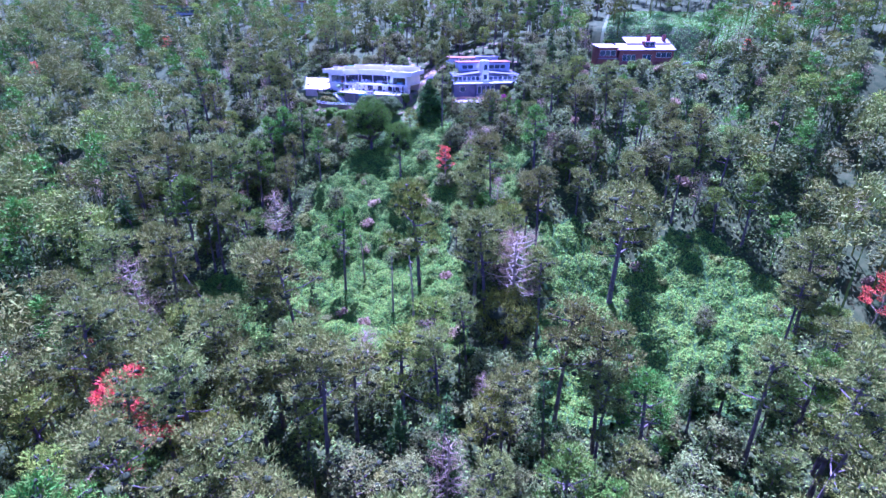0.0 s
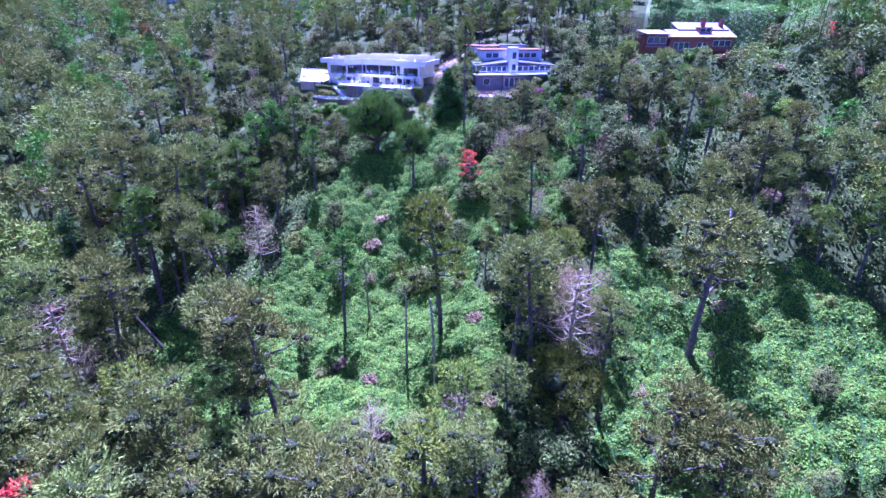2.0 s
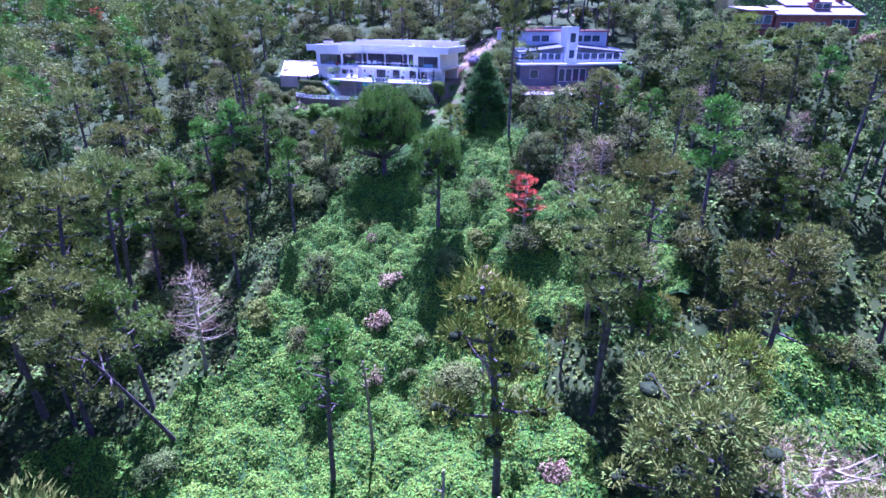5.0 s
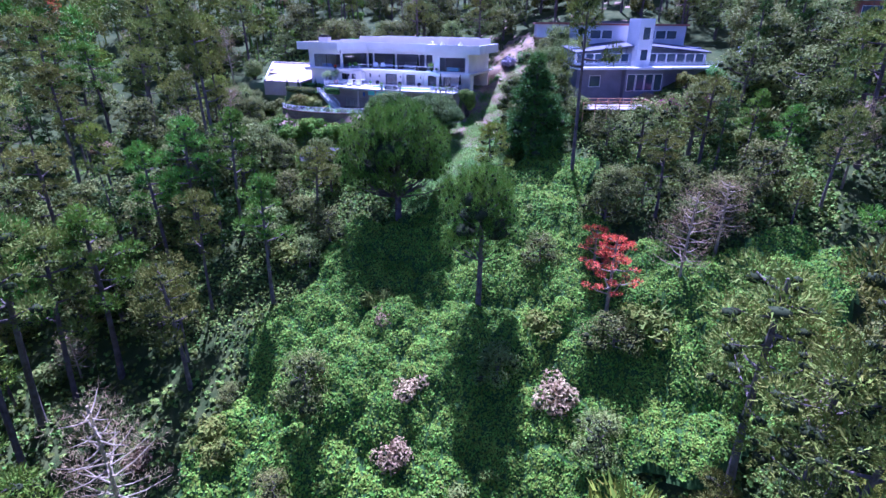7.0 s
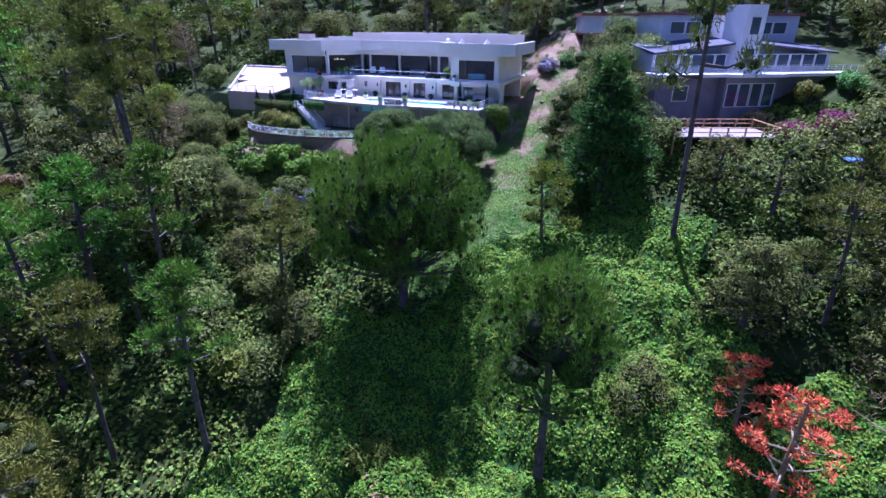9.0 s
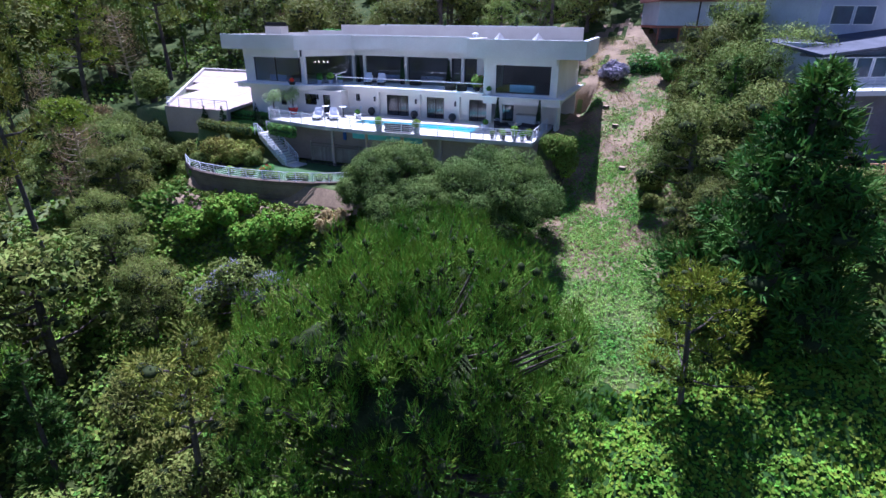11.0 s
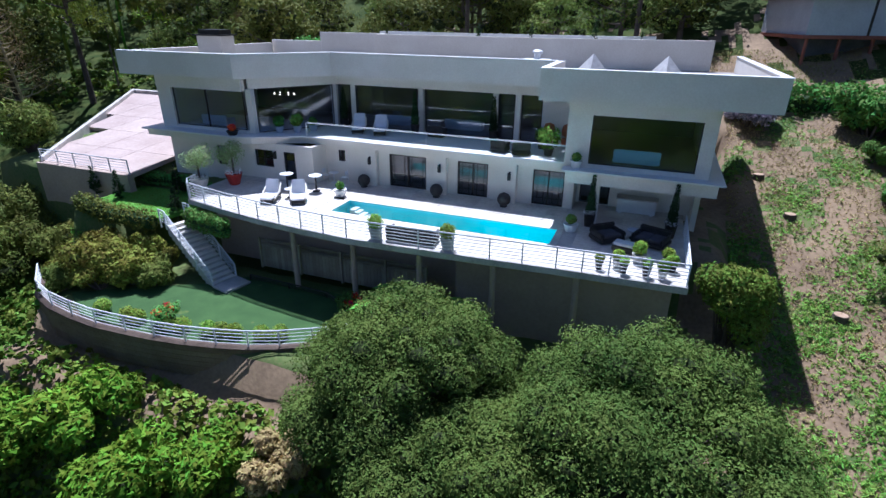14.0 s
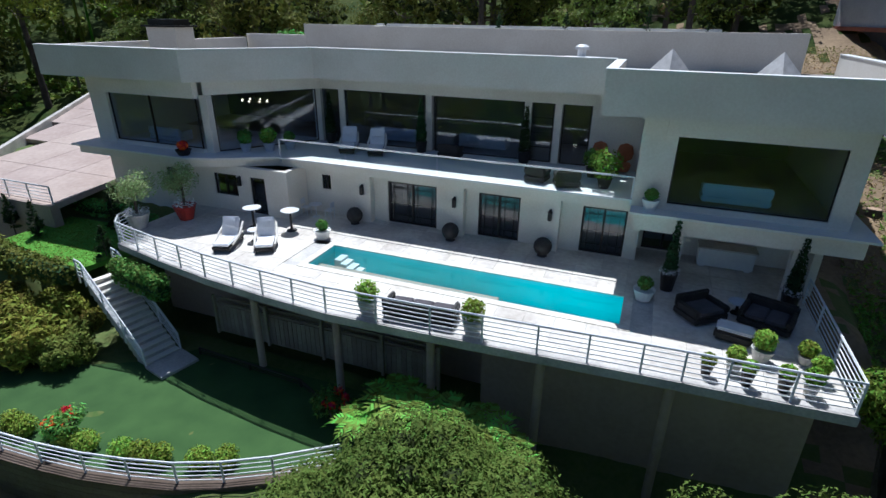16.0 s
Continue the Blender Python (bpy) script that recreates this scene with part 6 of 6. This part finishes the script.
for px in (-0.25, 4.85, 9.5, -7.05):
    ob = thing("wall_lantern", (px, 5.5 if px > -5 else 4.25, 1.75), "dark metal wall lantern on the stucco", "lamp", "wall lanterns")
    part("backplate", B(-0.06, 0.06, 0.0, 0.045, -0.25, 0.3), M_BRONZE, ob)
    part("cage", B(-0.09, 0.09, -0.18, -0.01, -0.22, 0.18, bev=0.02), M_BRONZE, ob)
    part("cap", lathe([(0.13, 0.183), (0.02, 0.3)], 4, at=(0, -0.1, 0)), M_BRONZE, ob)
tbl = thing("cafe_table", (-3.0, 5.2, 0), "small pale metal cafe table", "table")
part("tabletop", lathe([(0.35, 0.7), (0.35, 0.73)], 16), M_STEEL, tbl)
part("pedestal", lathe([(0.22, 0), (0.03, 0.05), (0.03, 0.7)], 10), M_STEEL, tbl)
for x in (-3.7, -2.2):
    ob = thing("cafe_chair", (x, 5.3, 0), "slim pale metal cafe chair", "chair", "cafe chairs", rz=90 if x < -3 else -90)
    part("seat", B(-0.2, 0.2, -0.2, 0.2, 0.43, 0.46), M_STEEL, ob)
    for sx in (-0.18, 0.18):
        for sy in (-0.18, 0.18):
            part("leg", B(sx - 0.015, sx + 0.015, sy - 0.015, sy + 0.015, 0, 0.43 if sy < 0 else 0.9), M_STEEL, ob)
    part("backrest", B(-0.16, 0.16, 0.17, 0.19, 0.6, 0.9), M_STEEL, ob)
lamp = thing("chandelier", (-9.2, 8.8, 5.2), "ring chandelier with small warm bulbs in the dining room", "lamp")
M_BULB = bpy.data.materials.new("warm_bulb")
M_BULB.use_nodes = True
M_BULB.node_tree.nodes["Principled BSDF"].inputs["Emission Color"].default_value = (1, 0.7, 0.4, 1)
M_BULB.node_tree.nodes["Principled BSDF"].inputs["Emission Strength"].default_value = 2.5
ring = bmesh.new()
for k in range(24):
    a, b = k * math.pi / 12, (k + 1) * math.pi / 12
    tube(ring, [(math.cos(a) * 0.9, math.sin(a) * 0.5, 0), (math.cos(b) * 0.9, math.sin(b) * 0.5, 0)], [0.03, 0.03], 4)
part("ring", ring, M_BRONZE, lamp)
part("rod", B(-0.02, 0.02, -0.02, 0.02, 0, 1.7), M_BRONZE, lamp)
for k in range(8):
    a = k * math.pi / 4
    part("bulb", lathe([(0.03, 0.03), (0.06, 0.08), (0.03, 0.13)], 8, at=(math.cos(a) * 0.9, math.sin(a) * 0.5, 0)), M_BULB, lamp)
# ---- neighbouring houses ----
def local(ob, at, rz):
    ob.matrix_world = pose(*at, 0, 0, rz)
    return ob

def win(parent, x0, x1, y, z0, z1, n=1, fm=M_WHITE):
    for k in range(n):
        a, b = x0 + (x1 - x0) * k / n + 0.06, x0 + (x1 - x0) * (k + 1) / n - 0.06
        fr = bmesh.new()
        for q in ((a, a + 0.08, z0, z1), (b - 0.08, b, z0, z1), (a + 0.08, b - 0.08, z0, z0 + 0.08), (a + 0.08, b - 0.08, z1 - 0.08, z1)):
            box(fr, q[0], q[1], y - 0.06, y - 0.004, q[2], q[3])
        w = part("window", fr, fm, parent)
        part("pane", B(a + 0.08, b - 0.08, y - 0.03, y - 0.02, z0 + 0.08, z1 - 0.08), M_DARKGLASS, w)

M_DARKGLASS = mat("dark_reflecting_glass", (0.03, 0.05, 0.07), (0.06, 0.09, 0.12), 0.6, 0.08, 0.0, spec=0.9)
h2 = local(tagged(new("terraced_house"), "pale blue-grey stepped house with glazed upper storey and balcony", "house"), (43.2, 0.4, 2.3), 33)
h2.matrix_world = h2.matrix_world @ Matrix.Diagonal((1.2, 1, 1, 1))
# lower storey and bay carry the balcony's shade in their colour
part("lower_wall", B(0, 23, 2.0, 10, -9, 2.6), M_LOWSHADE, h2, "lower storey, colour darkened as balcony shade")
part("bay", B(7.5, 14, 0.6, 1.995, -9, 2.6), M_LOWSHADE, h2)
win(h2, 7.7, 13.8, 0.6, -1.2, 1.8, 4)
win(h2, 2, 4, 2.0, -0.5, 1.5)
part("balcony_slab", prism([(-0.5, 0.4), (7, 0.4), (8.5, -0.6), (14, -0.6), (15, 0.2), (24, 0.2), (24, 4), (-0.5, 4)], 2.61, 3.0), M_WHITE, h2, "white balcony slab edge")
part("upper_wall", B(0.2, 23, 4.1, 10, 3.003, 5.2), M_BLUEWALL, h2)
part("upper_back", B(0.3, 22.9, 6.0, 9.9, 5.203, 6.2), M_BLUEWALL, h2)
win(h2, 0.4, 9.3, 4.1, 3.5, 5.2, 6)
win(h2, 12.4, 22.6, 4.1, 3.5, 5.2, 6)
for x0, x1, za, zb in ((0, 9.6, 5.2, 6.4), (12.2, 23.4, 6.4, 5.2)):
    bm = bmesh.new()
    vs = [bm.verts.new(p) for p in ((x0, 3.4, za), (x1, 3.4, zb), (x1, 10, zb + 0.9), (x0, 10, za + 0.9), (x0, 3.4, za + 0.25), (x1, 3.4, zb + 0.25), (x1, 10, zb + 1.15), (x0, 10, za + 1.15))]
    for q in ((3, 2, 1, 0), (4, 5, 6, 7), (0, 1, 5, 4), (1, 2, 6, 5), (2, 3, 7, 6), (3, 0, 4, 7)):
        bm.faces.new([vs[i] for i in q])
    part("roof", bm, M_SLATE, h2, "dark sloping slate roof")
part("tower", B(9.7, 12.1, 2.4, 6.5, 3.003, 11.2, bev=0.03), M_WHITE, h2, "white square stair tower")
win(h2, 10.2, 11.6, 2.4, 7.6, 9.8)
win(h2, 10.2, 11.6, 2.4, 4.0, 6.0)
part("top_wall", B(3, 21, 8.5, 15, 5.0, 10.0), M_BLUEWALL, h2)
part("roof", B(2.6, 21.4, 8.1, 15.4, 10.003, 10.35), M_BROWNWALL, h2)
win(h2, 4, 8, 8.5, 7.6, 9.2, 2)
win(h2, 13.5, 19.5, 8.5, 7.6, 9.2, 3)
for k in range(25):
    part("rail_post", B(k - 0.02, k + 0.02, 0.5, 0.54, 3.0, 4.0), M_STEEL, h2)
for z in (3.3, 3.55, 3.8, 4.0):
    part("rail", B(0, 24, 0.505, 0.535, z - 0.025, z + 0.025), M_STEEL, h2)
h4 = local(tagged(new("hilltop_house"), "long low pale grey house with dark red roof edge", "house"), (28.2, 30.5, 9.3), 17)
part("wall", B(0, 13.2, 0, 8, 0.25, 3.1), M_BLUEWALL, h4)
part("wall", B(13.21, 23, -1.6, 8, 0.25, 3.5), M_BLUEWALL, h4)
part("floor_edge", B(-0.2, 23.2, -0.1, 7.9, -0.05, 0.246), M_BROWNWALL, h4)
# dark colour here stands in for shade in the underfloor gap
part("foundation", B(1, 22, 1.4, 7.5, -6, -0.054), M_SLATE, h4, "dark block for the shaded gap under the floor")
part("corner_trim", B(4.9, 5.1, -0.05, -0.004, 0.25, 3.1), M_BRONZE, h4)
part("roof", B(-0.5, 13.1, -0.6, 8.4, 3.104, 3.5), M_BROWNWALL, h4)
part("roof", B(13.0, 23.5, -2.2, 8.4, 3.504, 3.9), M_SLATE, h4)
for k in range(9):
    part("stilt", B(0.2 + 2.7 * k, 0.4 + 2.7 * k, 0.1, 0.3, -6, -0.054), M_BROWNWALL, h4)
win(h4, 6.0, 8.2, 0.0, 1.3, 2.8)
win(h4, 10.6, 12.9, 0.0, 1.3, 2.8)
win(h4, 16.0, 20.5, -1.6, 1.6, 3.0, 2)
dk = local(tagged(new("timber_deck"), "new orange lumber deck with a pale sheet floor below the neighbour", "deck"), (45.0, -7.6, -1.2), 22)
dk.matrix_world = dk.matrix_world @ Matrix.Diagonal((1.35, 1, 1, 1))
part("deck_floor", B(0, 9, 0, 6, 0.3, 0.5), M_PALEROOF, dk, "pale sheeted deck floor")
for x in np.linspace(0, 9, 7):
    for y in (0.0, 6.0):
        part("post", B(x - 0.06, x + 0.06, y - 0.06, y + 0.06, -9.0, 1.5), M_DECKWOOD, dk)
for y in (0.0, 6.0):
    for z in (0.95, 1.45):
        part("rail", B(0, 9, y - 0.05, y + 0.05, z, z + 0.1), M_DECKWOOD, dk)
for x in (0.0, 9.0):
    part("rail", B(x - 0.05, x + 0.05, 0.06, 5.94, 1.45, 1.55), M_DECKWOOD, dk)
for k, (x, y, s, lf, lab) in enumerate(((58.5, 1.0, 1.2, M_PURPLE, "plum-coloured ornamental tree below the neighbour's house"), (63.0, 4.0, 1.2, M_PURPLE, "plum-coloured ornamental tree below the neighbour's house"), (55.0, 6.0, 0.9, M_TWIG, "brownish rounded shrub beside the house"), (61.0, 10.5, 1.1, M_SHRUB, "yellow-green rounded shrub beside the stair"),
                                        (66.0, 12.0, 1.2, M_HEDGE, "bright green clipped shrub on the slope"), (46, 26, 1.3, M_TOPIARY, "yellow-green roof garden shrub"), (54, 28, 1.3, M_TOPIARY, "yellow-green roof garden shrub"), (72, 18, 1.4, M_WHITEBLOOM, "white flowering shrub on the slope"), (46, 1.5, 0.8, M_HEDGE, "clipped green shrub under the wall"))):
    b = bush("ornamental_shrub", lab, 400 + k, 3.6, 2.8, 1500, 0.17, lf, 14, "shrub", "neighbour shrubs")
    b.matrix_world = pose(x, y, g(x, y) - 0.2) @ Matrix.Scale(s, 4)
tp = tagged(part("blue_tarp", B(-1.8, 1.8, -0.8, 0.8, 0, 0.25, bev=0.1), M_LILAC), "blue tarpaulin spread on the ground", "tarpaulin")
tp.matrix_world = pose(64, -6, g(64, -6) + 0.25, 0, 0, 15)
h3 = local(tagged(new("hillside_house"), "red-brown timber house with pale sheet roofs on the hill", "house"), (93, 43, 6), 26)
part("wall", B(0, 8, 0, 8, 0, 11.5), M_BROWNWALL, h3)
part("wall", B(9.5, 34, 1, 11, 0, 10.5), M_BROWNWALL, h3)
win(h3, 0.5, 7.5, 0.0, 8.4, 10.6, 3)
win(h3, 11, 17, 1.0, 6.2, 8.8, 3)
win(h3, 20, 24, 1.0, 3.8, 8.8, 2)
win(h3, 26, 33, 1.0, 7.6, 9.6, 3)
part("balcony", B(-0.3, 8.3, -1.5, -0.005, 7.2, 7.5), M_PALEROOF, h3)
part("balcony", B(25.5, 34.3, -0.6, 0.995, 6.0, 6.3), M_BROWNWALL, h3)
def slope(name, x0, x1, y0, y1, z0, z1, m):
    bm = bmesh.new()
    vs = [bm.verts.new(p) for p in ((x0, y0, z0), (x1, y0, z0), (x1, y1, z1), (x0, y1, z1), (x0, y0, z0 + 0.3), (x1, y0, z0 + 0.3), (x1, y1, z1 + 0.3), (x0, y1, z1 + 0.3))]
    for q in ((3, 2, 1, 0), (4, 5, 6, 7), (0, 1, 5, 4), (1, 2, 6, 5), (2, 3, 7, 6), (3, 0, 4, 7)):
        bm.faces.new([vs[i] for i in q])
    part(name, bm, m, h3)
slope("roof", -0.5, 8.5, -0.8, 8.5, 11.5, 12.6, M_PALEROOF)
slope("roof", 9.0, 34.5, 0.2, 6.0, 10.5, 12.8, M_PALEROOF)
slope("roof", 14.0, 34.0, 5.0, 11.5, 12.9, 15.2, M_PALEROOF)
part("dormer", B(21, 26, 3.0, 6, 11.5, 14.0), M_BROWNWALL, h3)
win(h3, 21.3, 25.7, 3.0, 12.3, 13.7, 2)
for x in (24, 31):
    part("chimney", B(x, x + 1.3, 7, 8.4, 12.5, 16.6), M_BROWNWALL, h3)
part("fence", B(34.3, 48, 2, 2.2, 2.0, 5.5), M_BLUEWALL, h3)
for name, x, y, z, w_, rz in (("ridge_house", -207, 86, 16, 34, 28), ("ridge_cabin", -104, 96, 22, 12, 28)):
    hh = local(tagged(new(name), "low brown-roofed house among the trees on the ridge", "house"), (x, y, g(x, y) - 1), rz)
    part("wall", B(0, w_, 0, 8, -1, 12), M_BLUEWALL, hh)
    part("roof", B(-1.5, w_ + 1.5, -1.5, 9.5, 12.003, 12.8), M_BROWNWALL, hh)
    win(hh, 1, w_ - 1, 0.0, 7.5, 11.0, max(2, int(w_ / 4)))
